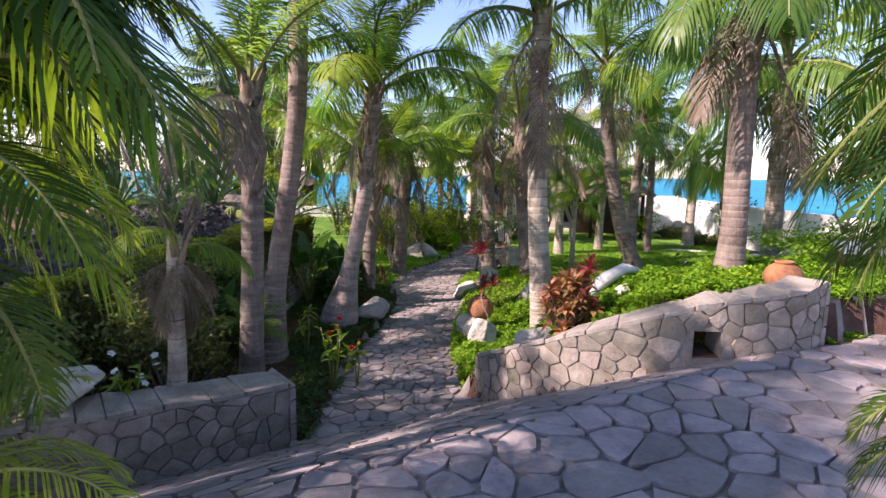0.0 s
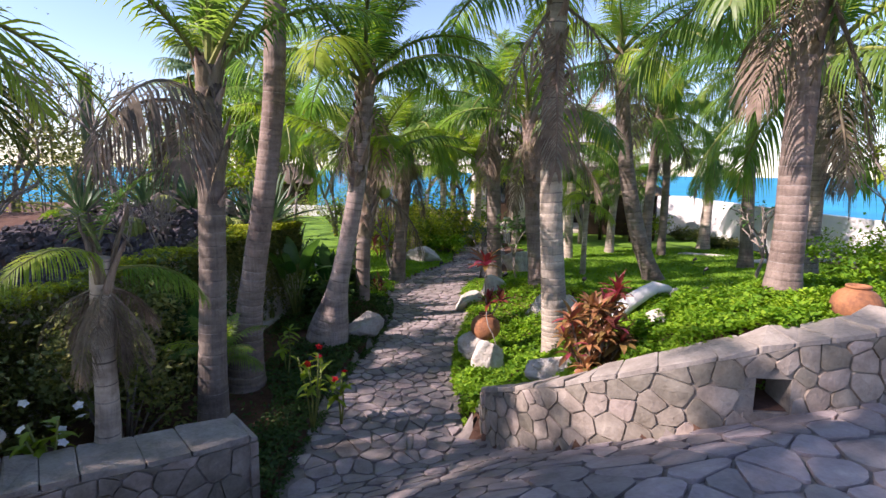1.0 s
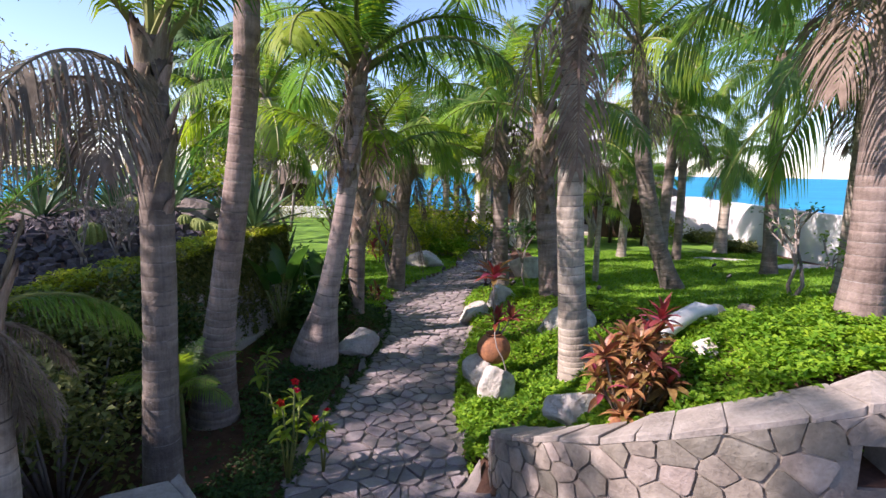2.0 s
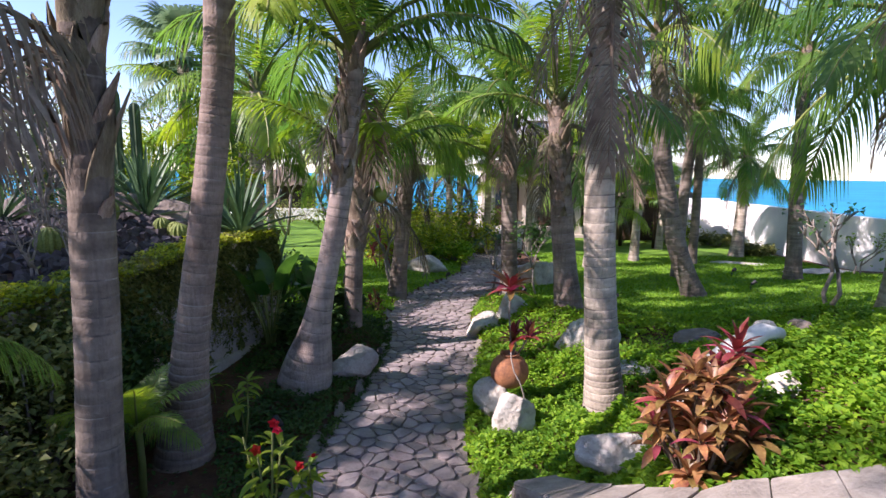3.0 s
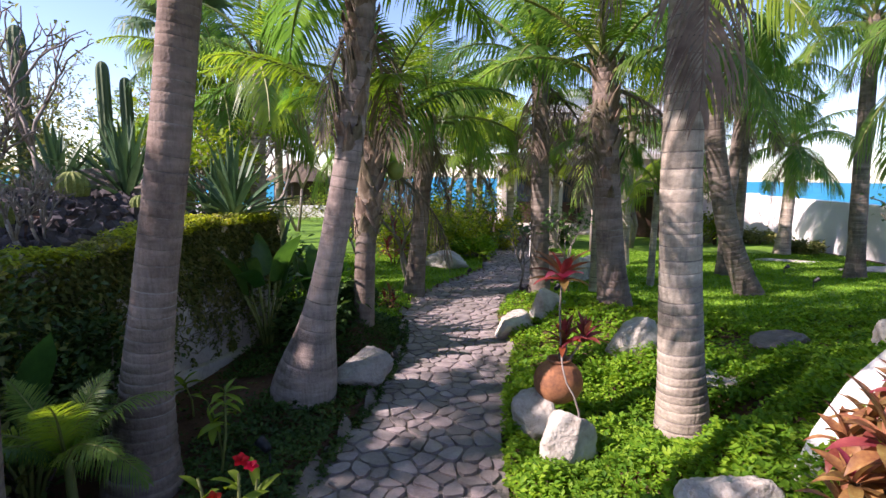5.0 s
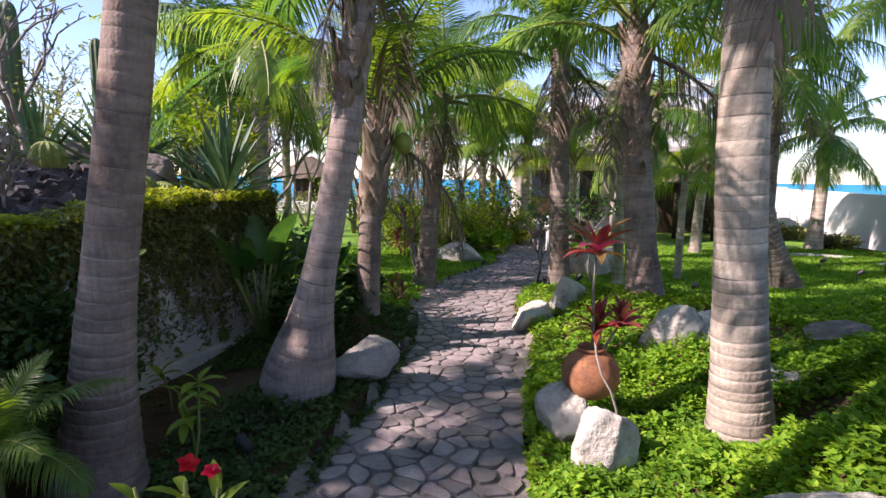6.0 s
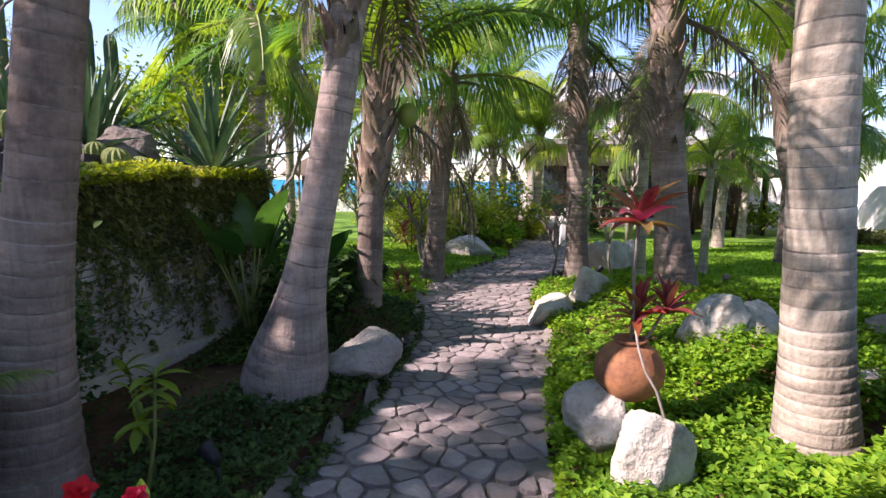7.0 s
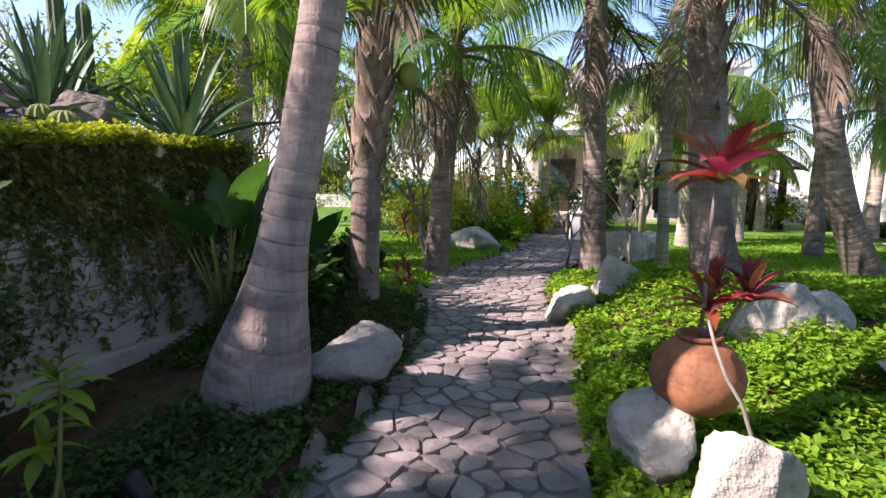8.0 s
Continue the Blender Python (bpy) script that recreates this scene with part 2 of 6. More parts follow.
def bevelled(x0, y0, z0, x1, y1, z1, w=0.02):
    bm = bmesh.new()
    v, f = box(x0, y0, z0, x1, y1, z1)
    vs = [bm.verts.new(p) for p in v]
    for q in f:
        bm.faces.new([vs[i] for i in q])
    bmesh.ops.bevel(bm, geom=bm.edges[:], offset=w, segments=2, affect="EDGES", profile=0.6)
    vv = [tuple(p.co) for p in bm.verts]
    bm.verts.index_update()
    ff = [[p.index for p in q.verts] for q in bm.faces]
    bm.free()
    return vv, ff


def tube(pts, radii, seg=8, cap=True):
    """A tube along points."""
    pts = [Vector(p) for p in pts]
    verts, faces = [], []
    side = Vector((1, 0, 0))
    for i, p in enumerate(pts):
        t = (pts[min(i + 1, len(pts) - 1)] - pts[max(i - 1, 0)]).normalized()
        side = (side - t * side.dot(t))
        side = side.normalized() if side.length > 1e-4 else t.orthogonal().normalized()
        up = t.cross(side)
        for k in range(seg):
            a = 2 * math.pi * k / seg
            verts.append(p + (side * math.cos(a) + up * math.sin(a)) * radii[i])
    for i in range(len(pts) - 1):
        for k in range(seg):
            a, b = i * seg + k, i * seg + (k + 1) % seg
            faces.append((a, b, b + seg, a + seg))
    if cap:
        faces.append(tuple(range(seg))[::-1])
        faces.append(tuple(range((len(pts) - 1) * seg, len(pts) * seg)))
    return verts, faces


def joined(*pieces):
    verts, faces = [], []
    for v, f in pieces:
        o = len(verts)
        verts += [tuple(p) for p in v]
        faces += [tuple(i + o for i in q) for q in f]
    return verts, faces


def moved(vf, m):
    return [m @ Vector(p) for p in vf[0]], vf[1]


def sstep(a, b, x):
    t = min(1.0, max(0.0, (x - a) / (b - a)))
    return t * t * (3 - 2 * t)


def along(table, y):
    """Smooth reading between pairs of (y, value)."""
    ys, vs = zip(*table)
    return float(np.interp(y, ys, vs))


# ---------------------------------------------------------------- plan of the ground
PATH_L = [(5.0, -1.28), (7.6, -1.21), (9.0, -1.0), (10.4, -0.93), (12.2, -1.12), (13.5, -0.95), (14.7, -0.5), (16.3, 0.3), (18, 0.35), (22, 0.3)]
PATH_R = [(5.0, 0.6), (6.3, 0.3), (7.6, 0.16), (9.0, 0.24), (10.4, 0.44), (12.2, 0.37), (13.5, 0.6), (14.7, 1.15), (16.3, 1.7), (18, 1.9), (22, 2.2)]
WALL_R = [(0.50, 6.15), (0.62, 5.8), (0.86, 5.4), (1.24, 4.97), (1.9, 4.68), (2.5, 4.60), (3.1, 4.63), (3.52, 4.82)]
WALL_R_TOP = [(0.50, 0.50), (0.62, 0.66), (0.86, 0.88), (1.24, 1.13), (1.9, 1.40), (2.5, 1.56), (3.1, 1.64), (3.52, 1.68)]
WALL_L = [(-1.36, 4.86), (-1.62, 4.6), (-2.05, 4.22), (-2.7, 3.7), (-3.6, 3.0)]
TERRACE = [(2.0, -5.2), (5.0, -4.3), (7.2, -3.55), (8.45, -3.17), (10.0, -2.80), (10.5, -2.62)]


def terrace_drop(y):
    return 0.09 * min(4.0, max(0.0, 9.4 - y))


def pave(x, y):
    s = y - 0.56 * x
    ramp = 1.0 - min(1.0, max(0.0, (s - 2.85) / 2.85))
    return 1.12 * (0.75 * ramp + 0.25 * sstep(0, 1, ramp)) - 0.02


def below_right_wall(x, y):
    return y < (float(np.interp(x, [p[0] for p in WALL_R], [p[1] for p in WALL_R])) if x < 3.52 else 4.82 + (x - 3.52) * 0.35)


def right_of_left_wall(x, y):
    return y > 4.92 or x > float(np.interp(y, [p[1] for p in WALL_L[::-1]], [p[0] for p in WALL_L[::-1]]))


def on_pavement(x, y, grow=0.0):
    if y > 5.0:
        if along(PATH_L, y) - grow < x < along(PATH_R, y) + grow and y < 21.5:
            if y < 6.15 and x > 0.5 and not below_right_wall(x, y - grow):
                return False
            return True
    if y < 6.15 and x > -1.3 and y >= 4.9:
        return below_right_wall(x, y - grow) and x > -1.3 - grow
    return y < 4.92 and right_of_left_wall(x + grow, y) and below_right_wall(x, y - grow)


def lift(x, y):
    """Height of the planted ground."""
    if x > along(PATH_L, y) * 0.5 + along(PATH_R, y) * 0.5 and y > 3.0:
        t = y - 0.55 * x
        f = float(np.interp(t, [4.3, 5.0, 6.2, 7.0, 8.0, 10.0, 11.5], [1.42, 1.27, 0.86, 0.45, 0.33, 0.14, -0.05]))
        g = sstep(0.2, 2.5, x)
        edge = sstep(0.0, 1.0, x - along(PATH_R, y)) if y > 6.2 else 1.0
        z = f * g + 0.34 * math.exp(-((x - 1.5) ** 2 + (y - 11.4) ** 2) / 2.2) * edge + 0.03 * sstep(0.0, 0.3, x - along(PATH_R, y))
        z *= 1 - 0.85 * math.exp(-((x - 1.75) ** 2 / 0.28 + (y - 7.95) ** 2 / 0.22))
        if y < 6.4 and x < 1.4:
            z = max(z, 0.12 + 0.75 * sstep(0.5, 1.5, x) * sstep(6.9, 5.6, y))
        return z
    if y > 4.0:
        d = along(PATH_L, y) - x
        z = 0.02 * sstep(0, 0.3, d) + 0.52 * math.exp(-((x + 1.75) ** 2 / 0.7 + (y - 10.3) ** 2 / 0.7)) * sstep(0.0, 0.6, d)
        return z + 0.09 * math.exp(-((x + 1.7) ** 2 + (y - 8.6) ** 2) / 0.5)
    return 1.0


def terrain(x, y):
    if on_pavement(x, y, 0.06):
        return pave(x, y) - 0.05
    if y <= 10.45 and x < along(TERRACE, max(2.0, y)) - 0.12:
        return 1.60 - terrace_drop(y) + min(0.26, 0.22 * max(0.0, along(TERRACE, max(2.0, y)) - 0.35 - x)) + 0.06 * math.sin(1.3 * x + 0.8 * y)
    if y < 4.9 and x < -1.2:
        return 0.25 * sstep(4.6, 2.0, y) + 0.0
    if y < 5.0 and below_right_wall(x, y):
        return pave(x, y) - 0.05
    z = lift(x, y)
    if 2.22 < x < 2.58 and y < 4.98:
        z = min(z, 0.9)
    if x > 12.5:
        z -= 11.0 * sstep(12.5, 20.0, x)
    if y > 38:
        z -= 11.0 * sstep(38, 48, y)
    return z


def grid_axis(pieces):
    out = []
    for a, b, st in pieces:
        out += list(np.arange(a, b, st))
    return out + [pieces[-1][1]]


xs = grid_axis([(-60, -12, 4), (-12, -5.5, 0.5), (-5.5, 5.5, 0.11), (5.5, 14, 0.35), (14, 26, 1.5)])
ys = grid_axis([(-40, -4, 4), (-4, 2, 0.4), (2, 14, 0.11), (14, 24, 0.3), (24, 50, 2)])
gv = [(x, y, terrain(x, y) + 0.02 * noise.noise((x * 1.7, y * 1.7, 0))) for y in ys for x in xs]
gf = [(j * len(xs) + i, j * len(xs) + i + 1, (j + 1) * len(xs) + i + 1, (j + 1) * len(xs) + i) for j in range(len(ys) - 1) for i in range(len(xs) - 1)]
solid("ground", mesh("ground", gv, gf, M_SOIL, True), "dark brown garden soil under the planting", "ground", kind="structure")
solid("sea", mesh("sea", [(-4800, -4800, -10), (4800, -4800, -10), (4800, 4800, -10), (-4800, 4800, -10)], [(0, 1, 2, 3)], M_SEA), "calm turquoise blue sea reaching the horizon", "sea", kind="structure")


# ---------------------------------------------------------------- lawns
def patch(name, inside, x0, x1, y0, y1, st, dz, mat, label):
    verts, faces, seen = [], [], {}
    nx, ny = int((x1 - x0) / st), int((y1 - y0) / st)
    for j in range(ny):
        for i in range(nx):
            x, y = x0 + i * st, y0 + j * st
            if not inside(x + st / 2, y + st / 2):
                continue
            q = []
            for a, b in ((0, 0), (1, 0), (1, 1), (0, 1)):
                k = (i + a, j + b)
                if k not in seen:
                    px, py = x0 + k[0] * st, y0 + k[1] * st
                    seen[k] = len(verts)
                    verts.append((px, py, terrain(px, py) + dz + 0.012 * noise.noise((px * 3, py * 3, 2))))
                q.append(seen[k])
            faces.append(q)
    return solid(name, mesh(name, verts, faces, mat, True), label, "lawn", kind="structure")


def lawn_right(x, y):
    return 11.6 + 0.35 * math.sin(x * 1.3) - 0.1 * x < y < 24.5 and x < 10.8 + 0.04 * (24 - y) and x > along(PATH_R, y) + 0.55 + 0.8 * sstep(14.5, 12.0, y) + 0.25 * math.sin(y * 2.1)


def lawn_left(x, y):
    return 11.2 < y < 36 and -14 < x < along(PATH_L, y) - 0.06 and (y > 12.0 or x > -3.2) and not (y > 18.5 and x > -2.4 + 0.3 * math.sin(y))


patch("lawn_right", lawn_right, 0.5, 11.4, 10.5, 24.6, 0.2, 0.025, M_LAWN, "sunlit mown green lawn with palm shadows")
patch("lawn_left", lawn_left, -14, 0.6, 11.0, 36, 0.25, 0.025, M_LAWN, "bright green lawn strip beside the stone path")


# ---------------------------------------------------------------- palms
def frond_mesh(name, launch, length, droop, pairs, leaf, hang, mat, seed, stalk=0.16, sparse=0.0, width=0.032):
    """One feather frond from the origin outwards along +x."""
    rng = random.Random(seed)
    steps = 14
    pts, tans = [Vector((0, 0, 0))], []
    for i in range(steps):
        a = radians(launch - droop * ((i + 0.5) / steps) ** 1.25)
        yaw = 0.12 * math.sin(seed + i * 0.3)
        t = Vector((math.cos(a) * math.cos(yaw), math.cos(a) * math.sin(yaw), math.sin(a)))
        tans.append(t)
        pts.append(pts[-1] + t * length / steps)
    tans.append(tans[-1])
    verts, faces = tube(pts, [0.016 * (1 - 0.85 * i / steps) ** 1.3 + 0.002 for i in range(steps + 1)], 5)
    verts = [tuple(v) for v in verts]
    nstalk = len(faces)
    for i in range(pairs):
        s = stalk + (1 - stalk) * (i + rng.random() * 0.5) / pairs
        k = min(steps - 1, int(s * steps))
        p = pts[k].lerp(pts[k + 1], s * steps - k)
        t = tans[k]
        lat = Vector((0, 0, 1)).cross(t)
        lat = lat.normalized() if lat.length > 0.05 else Vector((0, 1, 0))
        up = t.cross(lat)
        ln = leaf * (0.55 + 0.45 * math.sin(math.pi * min(1, s * 0.9 + 0.12))) * (1 - 0.55 * max(0, s - 0.75) / 0.25)
        for sd in (-1, 1):
            if rng.random() < sparse:
                continue
            l = ln * rng.uniform(0.82, 1.1)
            fw = 0.35 + 0.75 * s * s + rng.uniform(-0.08, 0.08)
            d = (lat * sd + t * fw + up * rng.uniform(0.05, 0.3)).normalized()
            hg = hang * rng.uniform(0.7, 1.3)
            w = width * rng.uniform(0.8, 1.15)
            wv = (t - d * t.dot(d)).normalized() * w * 0.5
            o = len(verts)
            for q, ww in ((0.0, 0.55), (0.35, 1.0), (0.7, 0.8)):
                c = p + d * l * q * (1 - 0.25 * hg * q) + Vector((0, 0, -hg * l * q * q))
                verts += [tuple(c - wv * ww), tuple(c + wv * ww)]
            verts.append(tuple(p + d * l * (1 - 0.25 * hg) + Vector((0, 0, -hg * l))))
            faces += [(o, o + 1, o + 3, o + 2), (o + 2, o + 3, o + 5, o + 4), (o + 4, o + 5, o + 6)]
    me = mesh(name, verts, faces, [mat, M_STALK if mat is not M_DEAD else M_DEAD])
    me.polygons.foreach_set("material_index", [1] * nstalk + [0] * (len(faces) - nstalk))
    return me


FROND = {}
for kind, mat in (("green", M_PALM), ("yellow", M_PALMY), ("blue", M_PALMB)):
    FROND[kind] = [[frond_mesh("frond", a, 1.0, dr, 62, 0.29, hg, mat, 10 * i + j + len(kind), width=0.0118) for j in range(3)]
                   for i, (a, dr, hg) in enumerate(((80, 50, 0.25), (60, 82, 0.5), (36, 92, 0.75), (8, 78, 0.95), (-24, 52, 1.0)))]
FROND["dead"] = [[frond_mesh("dead_frond", a, 1.0, dr, 46, 0.27, 1.0, M_DEAD, 90 + 10 * i + j, sparse=0.2, width=0.012) for j in range(2)]
                 for i, (a, dr) in enumerate(((-20, 65), (-50, 36), (-68, 18)))]


def fan_mesh(name, mat, seed):
    """One fan frond with split fingers."""
    rng = random.Random(seed)
    verts, faces = tube([(0, 0, 0), (0.25, 0, 0.07), (0.5, 0, 0.08)], [0.012, 0.01, 0.008], 5)
    verts = [tuple(v) for v in verts]
    ns = len(faces)
    n = 26
    for i in range(n):
        a = radians(-140 + 280 * i / (n - 1))
        d = Vector((math.cos(a), math.sin(a), 0.25))
        sd = Vector((-math.sin(a), math.cos(a), 0.0))
        l = 0.5 * rng.uniform(0.85, 1.05) * (0.75 + 0.25 * math.cos(a))
        p = Vector((0.5, 0, 0.08))
        o = len(verts)
        for q, w in ((0.0, 0.004), (0.45, 0.028), (0.75, 0.02)):
            c = p + d * l * q + Vector((0, 0, -0.5 * l * q * q * q))
            verts += [tuple(c - sd * w), tuple(c + sd * w)]
        verts.append(tuple(p + d * l * 0.95 + Vector((0, 0, -0.62 * l))))
        faces += [(o, o + 1, o + 3, o + 2), (o + 2, o + 3, o + 5, o + 4), (o + 4, o + 5, o + 6)]
    me = mesh(name, verts, faces, [mat, M_STALK])
    me.polygons.foreach_set("material_index", [1] * ns + [0] * (len(faces) - ns))
    return me


FAN = {"green": [fan_mesh("fan_frond", M_PALM, i) for i in range(3)], "yellow": [fan_mesh("fan_frond", M_PALMY, 7 + i) for i in range(2)], "blue": [fan_mesh("fan_frond", M_PALMB, 17 + i) for i in range(3)]}


def boot_mesh(seed):
    """A torn, curved husk where an old frond broke away."""
    rng = random.Random(seed)
    verts, faces = [], []
    rows, cols = 6, 4
    h = rng.uniform(0.26, 0.42)
    for side in (0, 1):
        for i in range(rows + 1):
            q = i / rows
            w = 0.115 * (1 - q) ** 0.7 + 0.014
            for k in range(cols + 1):
                u = k / cols * 2 - 1
                out = 0.02 + 0.04 * q + 0.07 * q * q - 0.05 * u * u * (1 - q)
                verts.append((out + (0.014 if side == 0 else 0) + rng.uniform(-0.004, 0.004), u * w, q * h + (rng.uniform(-0.05, 0.05) if i == rows else 0)))
    n = (rows + 1) * (cols + 1)
    for i in range(rows):
        for k in range(cols):
            a = i * (cols + 1) + k
            faces.append((a, a + 1, a + cols + 2, a + cols + 1))
            faces.append((n + a, n + a + cols + 1, n + a + cols + 2, n + a + 1))
    for i in range(rows):
        a, b = i * (cols + 1), i * (cols + 1) + cols
        faces += [(a, a + cols + 1, n + a + cols + 1, n + a), (b, n + b, n + b + cols + 1, b + cols + 1)]
    for k in range(cols):
        a = rows * (cols + 1) + k
        faces.append((a, a + 1, n + a + 1, n + a))
    return mesh("leaf_base", verts, faces, M_BOOT, True)


BOOTS = [boot_mesh(i) for i in range(5)]


def trunk_mesh(pts, r0, r1, bulge, mat, ring=0.11, seed=0, seg=20, taper=0.0):
    """A ringed trunk along a smooth line; bulge swells the foot."""
    rng = random.Random(seed)
    pts = [Vector(p) for p in pts]
    total = sum((b - a).length for a, b in zip(pts, pts[1:]))

    def at(u):
        f = u * (len(pts) - 1)
        i = min(len(pts) - 2, int(f))
        g = f - i
        p0, p1, p2, p3 = pts[max(0, i - 1)], pts[i], pts[i + 1], pts[min(len(pts) - 1, i + 2)]
        return 0.5 * ((2 * p1) + (p2 - p0) * g + (2 * p0 - 5 * p1 + 4 * p2 - p3) * g * g + (3 * p1 - p0 - 3 * p2 + p3) * g ** 3)

    line, rad, groove, h = [], [], [], 0.0
    while h < total:
        st = ring * rng.uniform(0.75, 1.3)
        r = r1 + (r0 - r1) * (math.exp(-h / taper) if taper else 1 - h / total)
        for q, k in ((0.0, 0.985), (0.045, 0.999), (0.35, 1.0), (0.65, 1.001), (0.955, 1.004)):
            u = (h + q * st) / total
            foot = bulge * (math.exp(-((h + q * st) / 0.54) ** 2.2) if bulge < 0.1 else math.exp(-((h + q * st - 0.22) / (0.62 if h + q * st > 0.22 else 0.28)) ** 2))
            if u < 1:
                line.append(at(u))
                groove.append((q == 0.955 or q == 0.0) and h > (0.9 if bulge > 0.1 else 0.25) and rng.random() < 0.7)
                rad.append((r + foot) * (1 + (k - 1) * min(1.0, 0.1 + 0.9 * h)) * rng.uniform(0.996, 1.004))
        h += st
    line.append(at(1.0))
    rad.append(r1)
    v, f = tube(line, rad, seg)
    out = []
    for i, p in enumerate(v):
        c = line[i // seg]
        d = Vector(p) - c
        out.append(c + d * (1 + 0.035 * noise.noise((p[0] * 5 + seed, p[1] * 5, p[2] * 2.5)) + 0.012 * noise.noise((p[0] * 18, p[1] * 18, p[2] * 9))))
    me = mesh("trunk", out, f, [mat, M_RING], True)
    flags = [1 if groove[min(i // seg, len(groove) - 1)] else 0 for i in range(len(f))]
    me.polygons.foreach_set("material_index", flags)
    return me, at, total


def palm(base, line, r0, r1, label, seed, bulge=0.05, boots=(0, 0), n_boots=0, fronds=18, size=2.6, tint="green", yellow=0.15, dead=3, mat=None, fan=False, group="coconut palms of the garden", low=4, nuts=0, ring=0.11, name="palm_tree", taper=0.0):
    """A palm: trunk, torn leaf bases, green fronds, hanging dead fronds and nuts."""
    rng = random.Random(seed)
    ob = thing(name, base, label, "palm tree", group)
    rel = [Vector(p) - Vector(base) for p in line]
    me, at, total = trunk_mesh([Vector((0, 0, -0.06))] + rel, r0, r1, bulge, mat or M_TRUNK, ring, seed, taper=taper)
    part("trunk", me, ob)
    head = rel[-1]
    if boots[0] > 1.0:
        scan = [k / 200 for k in range(201)]
        boots = tuple(min(scan, key=lambda u: abs(at(u).z + base[2] - z)) for z in boots)
    for i in range(n_boots):
        u = boots[0] + (boots[1] - boots[0]) * (i + rng.random() * 0.6) / max(1, n_boots)
        p = at(min(1.0, u))
        rr = r1 * 0.9
        a = i * 137.5 + rng.uniform(-20, 20)
        m = Matrix.Translation(p) @ pose(0, 0, 0, 0, 0, a) @ Matrix.Translation((rr * 0.72, 0, -0.1)) @ pose(0, 0, 0, 0, rng.uniform(-7, 6), 0) @ Matrix.Diagonal((0.75, rr / 0.13 * rng.uniform(0.8, 1.1), rng.uniform(0.8, 1.25), 1))
        part("leaf_base", rng.choice(BOOTS), ob, m)
    # the spear and the sheath of the crown
    for i in range(fronds):
        q = i / fronds
        lev = min(low, int(q * (low + 1)))
        k = tint
        if rng.random() < 0.9 * yellow:
            k = "yellow"
        a = i * 137.5 + rng.uniform(-14, 14)
        sc = size * rng.uniform(0.85, 1.1) * (0.8 if lev == 0 else 1.0)
        if fan:
            me = rng.choice(FAN[k])
            m = Matrix.Translation(head + Vector((0, 0, 0.1 - 0.25 * q))) @ pose(0, 0, 0, 0, 0, a) @ pose(0, 0, 0, 0, -70 + 115 * q + rng.uniform(-8, 8), 0) @ Matrix.Diagonal((sc, sc, sc, 1))
        else:
            me = rng.choice(FROND[k][lev])
            m = Matrix.Translation(head + Vector((0, 0, 0.12 - 0.3 * q))) @ pose(0, 0, 0, rng.uniform(-12, 12), rng.uniform(-7, 7), a) @ Matrix.Diagonal((sc, sc, sc, 1))
        part("frond", me, ob, m, "yellowing frond" if k == "yellow" and tint != "yellow" else "")
    for i in range(dead):
        a = i * 137.5 + rng.uniform(0, 90)
        sc = size * rng.uniform(0.55, 0.85)
        m = Matrix.Translation(head + Vector((0, 0, -0.2))) @ pose(0, 0, 0, 0, rng.uniform(-8, 8), a) @ Matrix.Diagonal((sc, sc, sc, 1))
        part("dead_frond", rng.choice(FROND["dead"][i % 3]), ob, m, "dry brown hanging frond")
    for i in range(nuts):
        a = radians(i * 73 + 20)
        p = head + Vector((math.cos(a) * (r1 + 0.12), math.sin(a) * (r1 + 0.12), -0.28 - 0.05 * (i % 3)))
        part("coconut", NUT, ob, Matrix.Translation(p), "round green coconut")
    return ob


def ball(rad, squash=1.0, rings=8, seg=12, rough=0.0, seed=0):
    verts, faces = [(0, 0, -rad * squash)], []
    for i in range(1, rings):
        a = -math.pi / 2 + math.pi * i / rings
        for k in range(seg):
            b = 2 * math.pi * k / seg
            verts.append((rad * math.cos(a) * math.cos(b), rad * math.cos(a) * math.sin(b), rad * squash * math.sin(a)))
    verts.append((0, 0, rad * squash))
    for k in range(seg):
        faces.append((0, 1 + (k + 1) % seg, 1 + k))
        faces.append((len(verts) - 1, 1 + (rings - 2) * seg + k, 1 + (rings - 2) * seg + (k + 1) % seg))
    for i in range(rings - 2):
        for k in range(seg):
            a, b = 1 + i * seg + k, 1 + i * seg + (k + 1) % seg
            faces.append((a, b, b + seg, a + seg))
    if rough:
        verts = [tuple(Vector(v) * (1 + rough * noise.noise(Vector(v) * 2.2 / rad + Vector((seed * 3.7, 0, 0))) + 0.4 * rough * noise.noise(Vector(v) * 6 / rad))) for v in verts]
    return verts, faces


NUT = mesh("coconut", *ball(0.105, 1.15, 8, 12), M_COCO, True)

palm((1.64, 7.93, 0.0), [(1.58, 7.92, 0.5), (1.53, 7.9, 0.95), (1.47, 7.88, 1.6), (1.42, 7.86, 2.3), (1.39, 7.85, 3.1), (1.375, 7.84, 3.9), (1.38, 7.82, 4.9)], 0.215, 0.122, "tall coconut palm with ringed pale grey trunk in groundcover", 1, 0.03, (3.42, 4.9), 34, 15, 2.5, dead=3, nuts=0, low=2, taper=1.8)
palm((-1.69, 8.6, 0.09), [(-1.60, 8.6, 0.45), (-1.48, 8.6, 1.0), (-1.355, 8.61, 1.6), (-1.25, 8.62, 2.15), (-1.16, 8.64, 2.75), (-1.11, 8.66, 3.3), (-1.07, 8.7, 3.9)], 0.132, 0.112, "leaning coconut palm with swollen bottle-shaped foot beside path", 2, 0.182, (2.25, 3.9), 40, 17, 2.2, yellow=0.8, dead=2, mat=M_TRUNKP, low=2)
